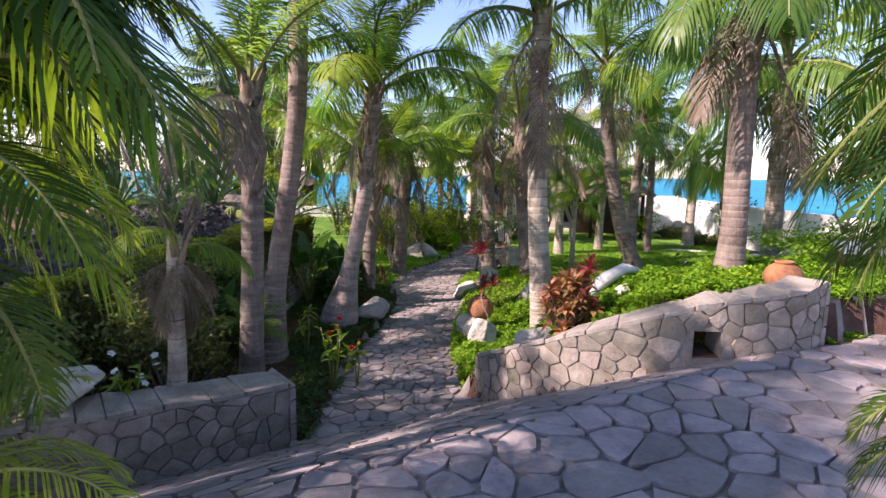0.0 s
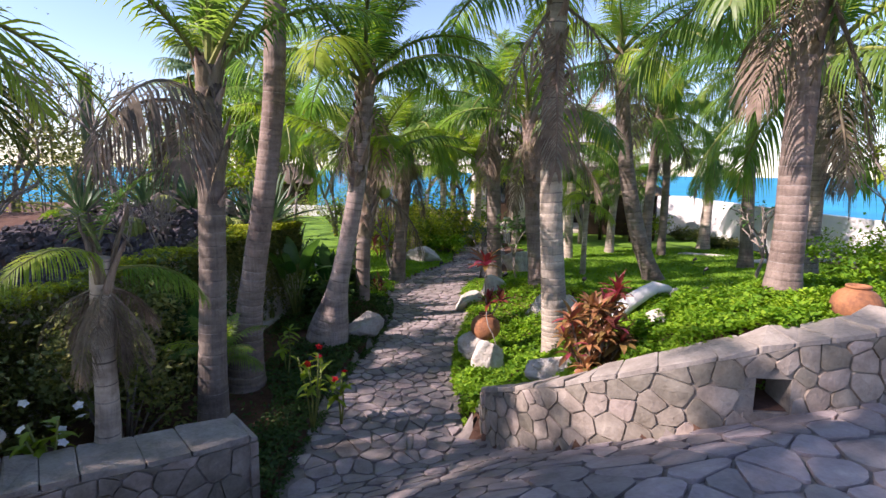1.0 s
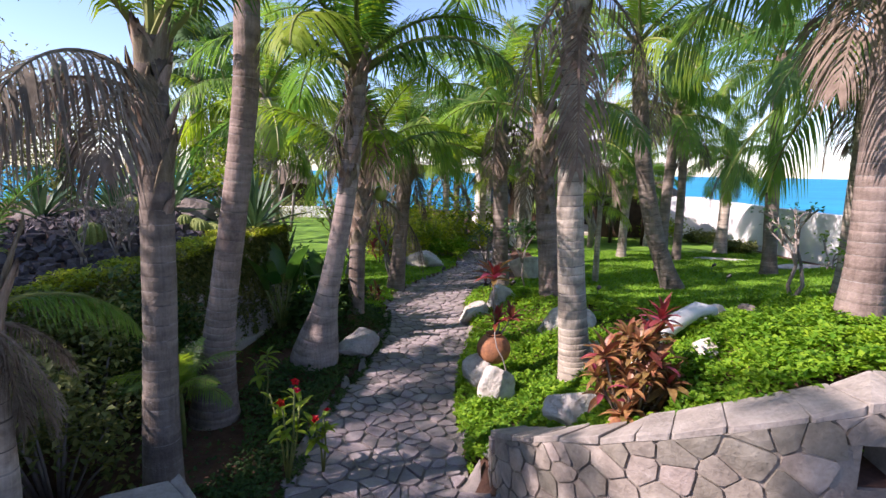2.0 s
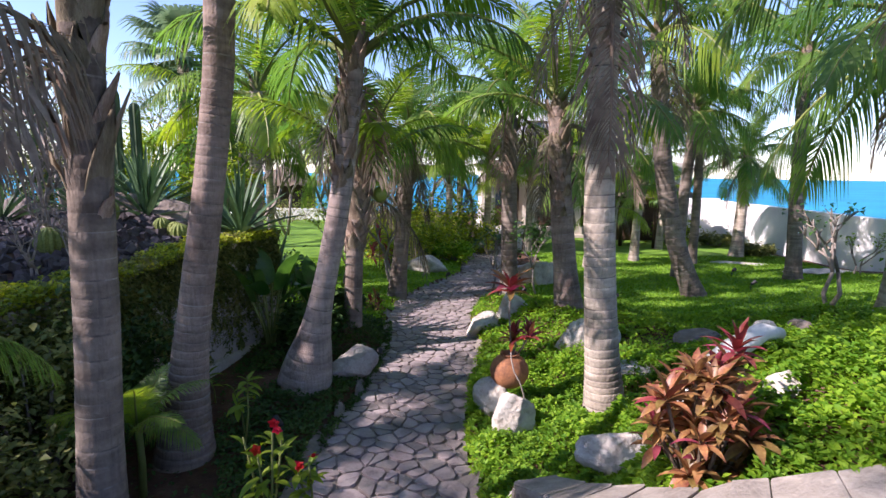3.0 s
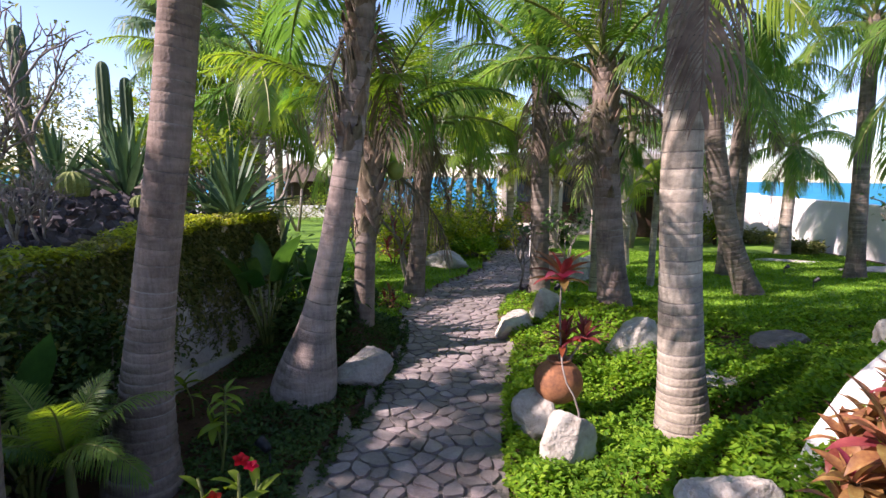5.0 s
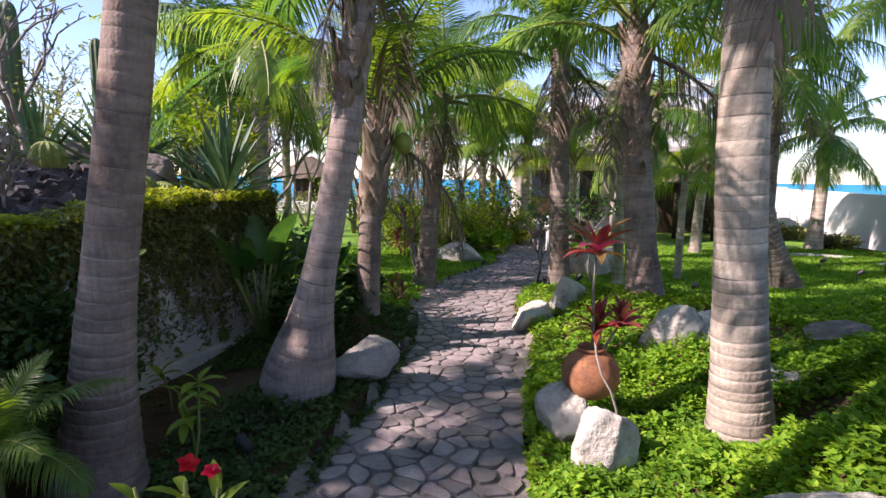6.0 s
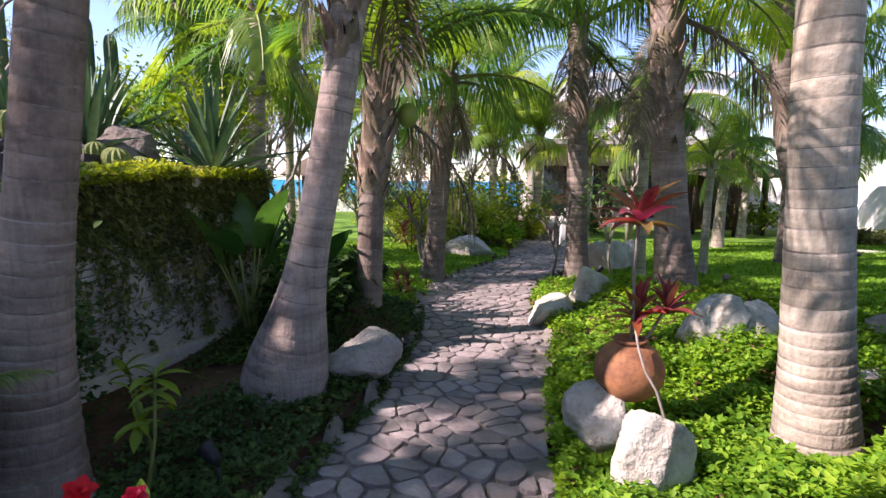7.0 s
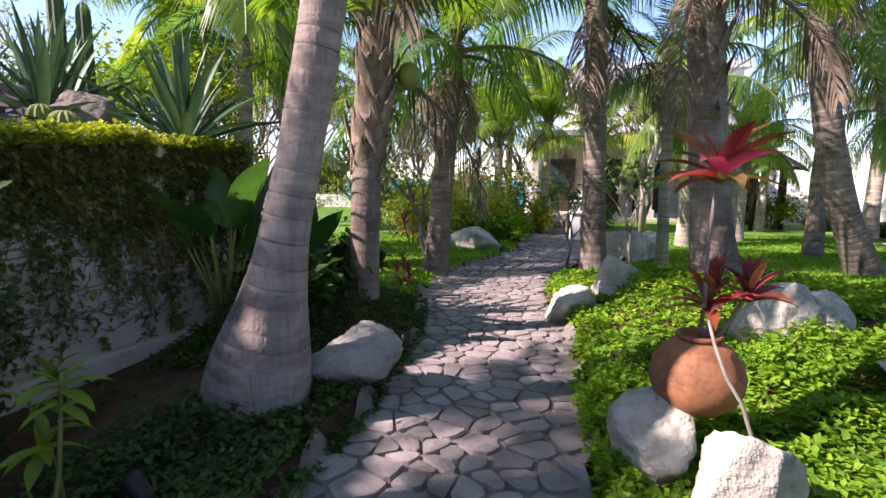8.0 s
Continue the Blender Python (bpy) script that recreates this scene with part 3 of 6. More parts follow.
palm((-2.36, 7.2, 0.0), [(-2.31, 7.2, 0.5), (-2.25, 7.2, 1.0), (-2.16, 7.2, 1.6), (-2.04, 7.2, 2.3), (-1.94, 7.2, 3.0), (-1.87, 7.2, 3.7), (-1.80, 7.22, 5.8)], 0.255, 0.118, "tall smooth grey coconut palm in the shaded bed", 3, 0.03, (5.3, 5.8), 8, 22, 2.8, dead=0, mat=M_TRUNKM, low=2, taper=1.2)
ragged = palm((-2.03, 5.65, 0.0), [(-2.01, 5.65, 0.8), (-1.98, 5.66, 1.5), (-1.955, 5.67, 2.3), (-1.95, 5.68, 2.9), (-1.93, 5.68, 3.5)], 0.125, 0.10, "palm with ragged dry leaf bases and dead grey frond", 4, 0.03, (2.3, 3.5), 30, 9, 1.7, yellow=0.3, dead=0, mat=M_TRUNKD, low=1)
CURTAIN = [frond_mesh("dead_frond", a, 1.0, d, 56, 0.40, 1.15, M_DEAD, 140 + k, sparse=0.1, width=0.013) for k, (a, d) in enumerate(((32, 95), (18, 100), (5, 85)))]
for az, sc, k in ((268, 1.3, 0), (250, 1.25, 1), (286, 1.05, 2)):
    part("dead_frond", CURTAIN[k], ragged, Matrix.Translation((0.04, 0.02, 3.12)) @ pose(0, 0, 0, 0, 0, az) @ Matrix.Diagonal((sc, sc, sc, 1)), "large dry grey drooping frond")
palm((-2.36, 4.62, 0.3), [(-2.28, 4.6, 0.9), (-2.24, 4.56, 1.6), (-2.2, 4.54, 2.05)], 0.075, 0.065, "small slender palm with drooping yellowed fronds", 5, 0.02, (0.85, 1.0), 5, 4, 0.85, tint="green", yellow=0.6, dead=13)
palm((-1.40, 10.2, 0.42), [(-1.385, 10.2, 1.0), (-1.36, 10.2, 1.5), (-1.31, 10.2, 2.0), (-1.27, 10.22, 2.55)], 0.112, 0.145, "short thick coconut palm with husky crown and green nuts", 6, 0.02, (1.5, 2.55), 34, 15, 2.1, yellow=0.4, dead=1, mat=M_TRUNKM, nuts=2, low=1)
palm((-1.12, 13.5, 0.0), [(-1.06, 13.5, 0.7), (-1.0, 13.5, 1.45), (-0.93, 13.5, 2.3), (-0.86, 13.5, 3.3)], 0.17, 0.135, "dark-trunked palm at the lawn corner with hanging fronds", 7, 0.05, (1.9, 3.3), 26, 17, 2.2, dead=6, mat=M_TRUNKD, low=3)
palm((1.93, 11.0, 0.30), [(1.84, 11.0, 0.9), (1.77, 11.0, 1.5), (1.70, 11.0, 2.2), (1.64, 11.0, 2.9), (1.59, 11.0, 3.6)], 0.195, 0.15, "coconut palm with rough husk-covered upper trunk", 8, 0.06, (1.75, 3.6), 46, 11, 2.3, yellow=0.6, dead=2, mat=M_TRUNKM, low=2)
palm((1.24, 13.6, 0.15), [(1.21, 13.6, 1.0), (1.18, 13.6, 2.0), (1.14, 13.6, 3.1), (1.11, 13.6, 4.1)], 0.175, 0.145, "straight dark palm beside path boulder", 9, 0.03, (2.3, 4.1), 36, 16, 2.5, dead=5, mat=M_TRUNKD, low=2)
palm((5.27, 13.8, -0.06), [(5.0, 13.8, 0.5), (4.74, 13.8, 1.15), (4.45, 13.8, 2.25), (4.26, 13.8, 3.3), (4.13, 13.8, 4.5), (4.05, 13.8, 5.4)], 0.215, 0.15, "curved leaning coconut palm on the lawn", 10, 0.08, (4.7, 5.4), 8, 18, 2.6, dead=3, mat=M_TRUNKD, low=3)
palm((5.9, 16.3, -0.05), [(5.88, 16.3, 1.5), (5.95, 16.3, 3.0), (6.0, 16.3, 4.3)], 0.15, 0.12, "slim palm on lawn behind the curved palm", 11, 0.05, (0.85, 1.0), 8, 16, 2.3, dead=4, mat=M_TRUNKD, low=3)
palm((9.36, 20.0, -0.1), [(9.4, 20.0, 1.2), (9.42, 20.0, 2.3), (9.42, 20.0, 3.3)], 0.18, 0.15, "young coconut palm against the white garden wall", 12, 0.08, (2.2, 3.3), 18, 22, 2.0, dead=3, low=4)
palm((8.68, 16.0, -0.1), [(8.6, 16.0, 1.2), (8.53, 16.0, 2.4), (8.47, 16.0, 3.9), (8.42, 16.0, 5.6)], 0.18, 0.14, "tall thin palm near the sea wall", 13, 0.08, (5.0, 5.6), 8, 16, 2.4, dead=3, mat=M_TRUNKD, low=3)
palm((3.36, 6.15, 1.32), [(3.38, 6.15, 2.1), (3.36, 6.15, 3.0), (3.33, 6.12, 4.7)], 0.15, 0.118, "palm on raised bed with a skirt of dry fronds", 14, 0.07, (3.2, 4.7), 24, 16, 2.2, yellow=0.25, dead=4, mat=M_TRUNKM, low=3)
palm((6.6, 10.5, 0.6), [(6.5, 10.4, 1.8), (6.35, 10.2, 3.0), (6.2, 10.0, 4.6)], 0.18, 0.14, "pale leaning palm behind the groundcover hill", 15, 0.08, (0.85, 1.0), 8, 20, 2.8, dead=6)


# ---------------------------------------------------------------- paving
def voronoi(seeds, reach, keep):
    """Cells of scattered seeds, as lists of plan points."""
    pts = np.array(seeds)
    out = []
    for i, (sx, sy) in enumerate(seeds):
        if not keep(sx, sy):
            continue
        d = np.hypot(pts[:, 0] - sx, pts[:, 1] - sy)
        near = [j for j in np.argsort(d)[1:16] if d[j] < reach]
        poly = [(sx - 0.5, sy - 0.5), (sx + 0.5, sy - 0.5), (sx + 0.5, sy + 0.5), (sx - 0.5, sy + 0.5)]
        for j in near:
            mx, my = (sx + pts[j, 0]) / 2, (sy + pts[j, 1]) / 2
            nx, ny = pts[j, 0] - sx, pts[j, 1] - sy
            res = []
            for a, b in zip(poly, poly[1:] + poly[:1]):
                da = (a[0] - mx) * nx + (a[1] - my) * ny
                db = (b[0] - mx) * nx + (b[1] - my) * ny
                if da <= 0:
                    res.append(a)
                if da * db < 0:
                    q = da / (da - db)
                    res.append((a[0] + (b[0] - a[0]) * q, a[1] + (b[1] - a[1]) * q))
            poly = res
            if len(poly) < 3:
                break
        if len(poly) >= 3:
            out.append(((sx, sy), poly))
    return out


def worn(poly, gap, cut=0.2):
    """A cell drawn in by the joint, with its corners knocked off."""
    cx = sum(p[0] for p in poly) / len(poly)
    cy = sum(p[1] for p in poly) / len(poly)
    size = sum(math.hypot(p[0] - cx, p[1] - cy) for p in poly) / len(poly)
    k = max(0.3, 1 - gap / size)
    poly = [(cx + (p[0] - cx) * k, cy + (p[1] - cy) * k) for p in poly]
    res = []
    for a, b in zip(poly, poly[1:] + poly[:1]):
        if math.hypot(a[0] - b[0], a[1] - b[1]) < 0.02:
            res.append(((a[0] + b[0]) / 2, (a[1] + b[1]) / 2))
            continue
        res.append((a[0] + (b[0] - a[0]) * cut, a[1] + (b[1] - a[1]) * cut))
        res.append((a[0] + (b[0] - a[0]) * (1 - cut), a[1] + (b[1] - a[1]) * (1 - cut)))
    return (cx, cy), res


def slab(poly, c, surface, thick, edge, rng):
    """A stone with a rounded rim; surface(u, v, h) lays it into place."""
    n = len(poly)
    tip = [rng.uniform(-0.006, 0.006) for _ in range(2)]
    verts = []
    for k, h in ((1.0, -thick), (1.0, -edge * 0.9), (1 - edge * 0.55 / 0.1 * 0.1 / 0.12 * 0.12, -0.1 * edge)):
        for p in poly:
            u, v = c[0] + (p[0] - c[0]) * k, c[1] + (p[1] - c[1]) * k
            verts.append(surface(u, v, h + (tip[0] * (p[0] - c[0]) + tip[1] * (p[1] - c[1])) * 6 + (rng.uniform(-0.002, 0.002) if h > -thick else 0)))
    verts.append(surface(c[0], c[1], 0.003))
    faces = []
    for r in (0, 1):
        for i in range(n):
            j = (i + 1) % n
            faces.append((r * n + i, r * n + j, (r + 1) * n + j, (r + 1) * n + i))
    faces += [(2 * n + i, 2 * n + (i + 1) % n, 3 * n) for i in range(n)]
    return verts, faces


def pave_seed_list():
    rng = random.Random(5)
    out = []
    y, row = -0.4, 0
    while y < 21.9:
        big = y < 6.3
        st = 0.205 if y < 4.6 else (0.18 if y < 5.6 else 0.148)
        dx = st * 1.2
        x = -4.4 if big else -1.9
        x1 = 6.2 if big else 3.0
        x += (row % 2) * dx / 2
        while x < x1:
            if rng.random() < 0.8:
                out.append((x + rng.uniform(-0.5, 0.5) * dx, y + rng.uniform(-0.5, 0.5) * st))
            x += dx * rng.uniform(0.85, 1.2)
        y += st * 0.9
        row += 1
    return out


pavement = patch("pavement", lambda x, y: on_pavement(x, y, 0.05), -4.2, 6.4, -6, 21.6, 0.1, 0.043, M_MORTAR, "irregular flagstone path and drive with dark joints")
pavement["category"] = "pavement"


def paving():
    rng = random.Random(8)
    stones = []
    for seed, poly in voronoi(pave_seed_list(), 1.1, lambda x, y: on_pavement(x, y, -0.02)):
        c, p = worn(poly, rng.uniform(0.010, 0.024) if seed[1] > 6.2 else rng.uniform(0.007, 0.020), rng.uniform(0.12, 0.27))
        stones.append((seed, slab(p, c, lambda u, v, h: (u, v, pave(u, v) + 0.020 + h), 0.05, 0.011, rng)))
    near = [s for s in stones if 1.7 < s[0][1] < 10.2]
    near.sort(key=lambda s: abs(s[0][1] - 6.5) + 0.3 * abs(s[0][0] + 0.4))
    chosen = near[:300]
    ids = {id(s) for s in chosen}
    rest = [s for s in stones if id(s) not in ids]
    for seed, vf in chosen:
        part("stone", mesh("stone", *vf, M_FLAG), pavement)
    tagged(part("stones_beyond", mesh("stones_beyond", *joined(*[s[1] for s in rest]), M_FLAG_I), pavement), "grey flagstones fitted close together", kind="stuff")


# ---------------------------------------------------------------- stone walls
def curve_at(table, s):
    acc = 0.0
    for a, b in zip(table, table[1:]):
        d = math.hypot(b[0] - a[0], b[1] - a[1])
        if s <= acc + d or b is table[-1]:
            q = (s - acc) / d
            t = ((b[0] - a[0]) / d, (b[1] - a[1]) / d)
            return (a[0] + (b[0] - a[0]) * q, a[1] + (b[1] - a[1]) * q), t
        acc += d


def smooth_line(table, n=6):
    pts = [Vector((*p, 0)) for p in table]
    out = []
    for i in range(len(pts) - 1):
        p0, p1, p2, p3 = pts[max(0, i - 1)], pts[i], pts[i + 1], pts[min(len(pts) - 1, i + 2)]
        for k in range(n):
            g = k / n
            q = 0.5 * ((2 * p1) + (p2 - p0) * g + (2 * p0 - 5 * p1 + 4 * p2 - p3) * g * g + (3 * p1 - p0 - 3 * p2 + p3) * g ** 3)
            out.append((q.x, q.y))
    return out + [table[-1]]


def stone_wall(name, line, side, top, bottom, thick, label, niche=None, size=0.168, seed=3):
    """A rubble wall on a curve: core, face stones, end stones and coping. side +1: the face lies to the right of the line."""
    rng = random.Random(seed)
    pts = smooth_line(line)
    lens = [0.0]
    for a, b in zip(pts, pts[1:]):
        lens.append(lens[-1] + math.hypot(b[0] - a[0], b[1] - a[1]))
    total = lens[-1]

    def place(s, h, z):
        s2 = min(max(s, 0.0), total)
        (x, y), t = curve_at(pts, s2)
        x, y = x + t[0] * (s - s2), y + t[1] * (s - s2)
        return (x + t[1] * side * h, y - t[0] * side * h, z)

    def zt(s):
        return top(*place(min(max(s, 0), total), 0, 0)[:2])

    def zb(s):
        return bottom(*place(min(max(s, 0), total), 0, 0)[:2])

    ob = thing(name, (0, 0, 0), label, "stone wall")
    ob["kind"] = "structure"
    cols = sorted(set(list(np.linspace(0, total, 30)) + ([niche[0], niche[1]] if niche else [])))
    core, silt = [], []
    for a, b in zip(cols, cols[1:]):
        spans = [(None, None)]
        inside = niche and a >= niche[0] - 1e-6 and b <= niche[1] + 1e-6
        for lo, hi in ([(None, niche[2]), (niche[3], None)] if inside else spans):
            v = []
            for s in (a, b):
                z0 = (zb(s) - 0.12) if lo is None else lo
                z1 = (zt(s) - 0.045) if hi is None else hi
                v += [place(s, 0, z0), place(s, 0, z1), place(s, -thick, z1), place(s, -thick, z0)]
            core.append((v, [(0, 4, 5, 1), (1, 5, 6, 2), (2, 6, 7, 3), (3, 7, 4, 0), (0, 1, 2, 3), (4, 7, 6, 5)]))
        if inside:
            v = []
            for s in (a, b):
                v += [place(s, -thick - 0.16, niche[2]), place(s, -thick - 0.16, niche[3]), place(s, -thick - 0.22, niche[3]), place(s, -thick - 0.22, niche[2])]
            core.append((v, [(0, 4, 5, 1), (2, 6, 7, 3)]))
            # Soil-coloured sheet on the hole's floor: the recess's shade as colour.
            v = []
            for s in (a, b):
                v += [place(s, -0.03, niche[2] + 0.004), place(s, -0.03, niche[2] + 0.012), place(s, -thick - 0.15, niche[2] + 0.05), place(s, -thick - 0.15, niche[2] + 0.004)]
            silt.append((v, [(0, 4, 5, 1), (1, 5, 6, 2), (2, 6, 7, 3)]))
    part("core", mesh("core", *joined(*core), M_WALLMORTAR), ob)
    if silt:
        part("silt", mesh("silt", *joined(*silt), M_SOIL), ob, None, "dark sheet standing for shade in the drain hole")
    # face stones
    seeds, z, row = [], -0.3, 0
    while z < 2.2:
        s = -0.2 + (row % 2) * size * 0.6
        while s < total + 0.3:
            if rng.random() < 0.9:
                seeds.append((s + rng.uniform(-0.46, 0.46) * size, z + rng.uniform(-0.46, 0.46) * size * 0.8))
            s += size * rng.uniform(0.9, 1.35)
        z += size * 0.78
        row += 1
    for sd, poly in voronoi(seeds, 1.1, lambda s, z: -0.02 < s < total + 0.05 and zb(s) - 0.1 < z < zt(s) + 0.02):
        c, p = worn(poly, rng.uniform(0.005, 0.014), rng.uniform(0.06, 0.17))
        p = [(min(max(q[0], 0.0), total), min(q[1], zt(q[0]) - 0.05)) for q in p]
        c = (sum(q[0] for q in p) / len(p), sum(q[1] for q in p) / len(p))
        if niche and max(q[0] for q in p) > niche[0] and min(q[0] for q in p) < niche[1] and max(q[1] for q in p) > niche[2] and min(q[1] for q in p) < niche[3]:
            if niche[0] < c[0] < niche[1] and niche[2] < c[1] < niche[3]:
                continue
            # cut the stone back along the nearest side of the drain hole
            gaps = [(niche[0] - c[0], 0, 1, niche[0]), (c[0] - niche[1], 0, -1, niche[1]), (niche[2] - c[1], 1, 1, niche[2]), (c[1] - niche[3], 1, -1, niche[3])]
            _, ax, sg, lim = max(gaps)
            p = [tuple((min(q[k], lim - 0.004) if sg > 0 else max(q[k], lim + 0.004)) if k == ax else q[k] for k in (0, 1)) for q in p]
            c = (sum(q[0] for q in p) / len(p), sum(q[1] for q in p) / len(p))
        v, f = slab(p, c, lambda u, w, h: place(u, 0.020 + h, w), 0.05, 0.016, rng)
        part("stone", mesh("stone", v, f, M_WALLSTONE), ob)
    # end stones and coping stones
    for e, s in ((0, 0.0), (1, total)):
        zz = zb(s) - 0.05
        while zz < zt(s) - 0.1:
            h = min(rng.uniform(0.14, 0.24), zt(s) - 0.05 - zz)
            split = rng.uniform(0.35, 0.65) * thick
            for h0, h1 in ((0.03, -split + 0.008), (-split - 0.008, -thick)):
                vv, ff = bevelled(0, 0, 0, 1, 1, 1, 0.06)
                d0, d1 = (-0.035, 0.03) if e == 0 else (-0.03, 0.035)
                v = [place(s + d0 + (d1 - d0) * q[0], h0 + (h1 - h0) * q[1], zz + 0.008 + (h - 0.016) * q[2]) for q in vv]
                part("stone", mesh("stone", v, ff, M_WALLSTONE), ob)
            zz += h
    s = -0.04
    while s < total + 0.03:
        w = min(rng.uniform(0.16, 0.42), total + 0.04 - s)
        vv, ff = bevelled(0, 0, 0, 1, 1, 1, 0.07)
        v = [place(s + 0.003 + (w - 0.006) * q[0], 0.022 + (-thick - 0.04) * q[1], zt(s + w * q[0]) - 0.05 + (0.045 + 0.05 * noise.noise((s * 5 + q[0], q[1] * 2, seed))) * q[2]) for q in vv]
        part("coping_stone", mesh("coping_stone", v, ff, M_COPING), ob, None, "pale flat coping stone")
        s += w
    return ob


def top_right(x, y):
    return float(np.interp(x, [p[0] for p in WALL_R_TOP], [p[1] for p in WALL_R_TOP]))


def top_left(x, y):
    return 0.62 + 0.13 * min(2.4, max(0, -1.2 - x))


stone_wall("retaining_wall", WALL_R, 1, top_right, lambda x, y: pave(x, y), 0.30, "curved rubble stone retaining wall with a square drain hole", niche=(2.51, 2.75, 1.02, 1.27))
stone_wall("garden_wall", WALL_L[::-1], 1, top_left, lambda x, y: pave(x, y) - 0.05, 0.42, "low rubble stone wall with pale coping in shade", seed=7)

# ---------------------------------------------------------------- terrace wall, sea wall, far low wall
terr = [(x, y) for y, x in TERRACE]


def plaster_wall(name, line, thick, z0, z1, mat, label):
    v, f = [], []
    n = len(line)
    for i, (x, y) in enumerate(line):
        a, b = line[max(0, i - 1)], line[min(n - 1, i + 1)]
        d = math.hypot(b[0] - a[0], b[1] - a[1])
        nx, ny = -(b[1] - a[1]) / d * thick, (b[0] - a[0]) / d * thick
        lo, hi = z0(x, y), z1(x, y)
        v += [(x, y, lo), (x, y, hi - 0.02), (x + nx * 0.05, y + ny * 0.05, hi), (x + nx * 0.95, y + ny * 0.95, hi), (x + nx, y + ny, hi - 0.02), (x + nx, y + ny, lo)]
    for i in range(n - 1):
        for k in range(6):
            a, b = i * 6 + k, i * 6 + (k + 1) % 6
            f.append((a, b, b + 6, a + 6))
    f += [tuple(range(6))[::-1], tuple(range((n - 1) * 6, n * 6))]
    return solid(name, mesh(name, v, f, mat), label, "wall", kind="structure")


fine = smooth_line(terr, 5)
plaster_wall("terrace_wall", fine + [(-3.2, 10.62), (-5.0, 10.8), (-9.0, 11.2)], 0.22, lambda x, y: -0.2, lambda x, y: 1.65 - terrace_drop(y), M_OLDPLASTER, "old off-white plaster wall overgrown with creeper")
plaster_wall("terrace_wall_foot", [(x + 0.10, y - 0.02) for x, y in fine if y > 6.5], 0.10, lambda x, y: -0.15, lambda x, y: 0.16 + 0.02 * math.sin(3 * y), M_OLDPLASTER, "plaster footing along the terrace wall")
plaster_wall("sea_wall", [(10.7, 24.4), (11.1, 21.5), (11.45, 18.9), (12.0, 15.5), (12.4, 12.5), (12.5, 8.0), (12.5, 2.0)], 0.25, lambda x, y: -0.8, lambda x, y: 1.66 - 0.02 * (24.4 - y), M_PLASTER, "sunlit white plastered garden wall above the sea")
plaster_wall("wall_north", [(8.2, 25.2), (10.95, 24.4)], 0.25, lambda x, y: -0.5, lambda x, y: 1.72, M_PLASTER, "shaded white garden wall beside the house")
plaster_wall("low_wall", [(-22, 31.5), (-12, 30.5), (-4.5, 30.0)], 0.35, lambda x, y: -0.3, lambda x, y: 0.62, M_PLASTER, "long low white wall at the lawn's end")


# ---------------------------------------------------------------- leaves in great number
def leaf_field(name, spots, mat, label, category="groundcover", kind="stuff", seed=1, m=None):
    """spots: array of x, y, z, length, tilt of many folded leaves."""
    rng = np.random.default_rng(seed)
    sp = np.array(spots, float)
    n = len(sp)
    az = rng.uniform(0, 2 * np.pi, n)
    tl = sp[:, 4]
    ln = sp[:, 3]
    d = np.stack([np.cos(az) * np.cos(tl), np.sin(az) * np.cos(tl), np.sin(tl)], 1)
    sd = np.stack([-np.sin(az), np.cos(az), rng.uniform(-0.5, 0.5, n)], 1)
    up = np.cross(d, sd)
    p = sp[:, :3]
    w = (ln * 0.30)[:, None]
    L = ln[:, None]
    v = np.stack([p, p + d * L * 0.45 + sd * w + up * w * 0.35, p + d * L - up * L * 0.12, p + d * L * 0.45 - sd * w + up * w * 0.35], 1).reshape(-1, 3)
    idx = np.arange(n)[:, None] * 4
    f = np.concatenate([idx + np.array([[0, 1, 2]]), idx + np.array([[0, 2, 3]])], 1).reshape(-1, 3)
    me = bpy.data.meshes.new(name)
    me.vertices.add(len(v))
    me.vertices.foreach_set("co", v.ravel())
    me.loops.add(f.size)
    me.loops.foreach_set("vertex_index", f.ravel().astype(np.int32))
    me.polygons.add(len(f))
    me.polygons.foreach_set("loop_start", np.arange(0, f.size, 3, dtype=np.int32))
    me.update(calc_edges=True)
    me.validate()
    me.materials.append(mat)
    return me if label is None else solid(name, me, label, category, kind=kind, m=m)


def scatter_cover(x0, x1, y0, y1, per, inside, height, leaf, seed):
    rng = random.Random(seed)
    out = []
    for _ in range(int((x1 - x0) * (y1 - y0) * per)):
        x, y = rng.uniform(x0, x1), rng.uniform(y0, y1)
        den = inside(x, y)
        if den <= 0 or rng.random() > den:
            continue
        clump = 0.5 + 0.75 * noise.noise((x * 3.1, y * 3.1, seed)) + 0.55 * noise.noise((x * 8, y * 8, seed))
        if clump < 0.02 and rng.random() < 0.75:
            continue
        h = height * max(0.12, clump) * min(1, den * 1.4)
        out.append((x, y, terrain(x, y) + h * rng.random() ** 0.45 + 0.01, leaf * rng.uniform(0.65, 1.35), rng.uniform(-0.25, 0.9)))
    return out


def right_bed(x, y):
    if y < 4.5 or on_pavement(x, y, -0.04):
        return 0
    if x < along(PATH_R, y) + 0.02 and y > 6.0:
        return 0
    if x < 3.6 and y < 6.3:
        if below_right_wall(x, y - 0.28):
            return 0
    if lawn_right(x, y - 0.35):
        return 0
    far = 1.0 if y < 11.5 else 0.55
    if math.hypot((x - 1.86) * 0.8, y - 7.85) < 0.34 + 0.1 * math.sin(5 * math.atan2(y - 7.85, x - 1.75)):
        return 0.08
    if 0.3 < noise.noise((x * 0.9 + 4, y * 0.9, 3)) and x > 1.9 and y > 7:
        return 0.25
    return far


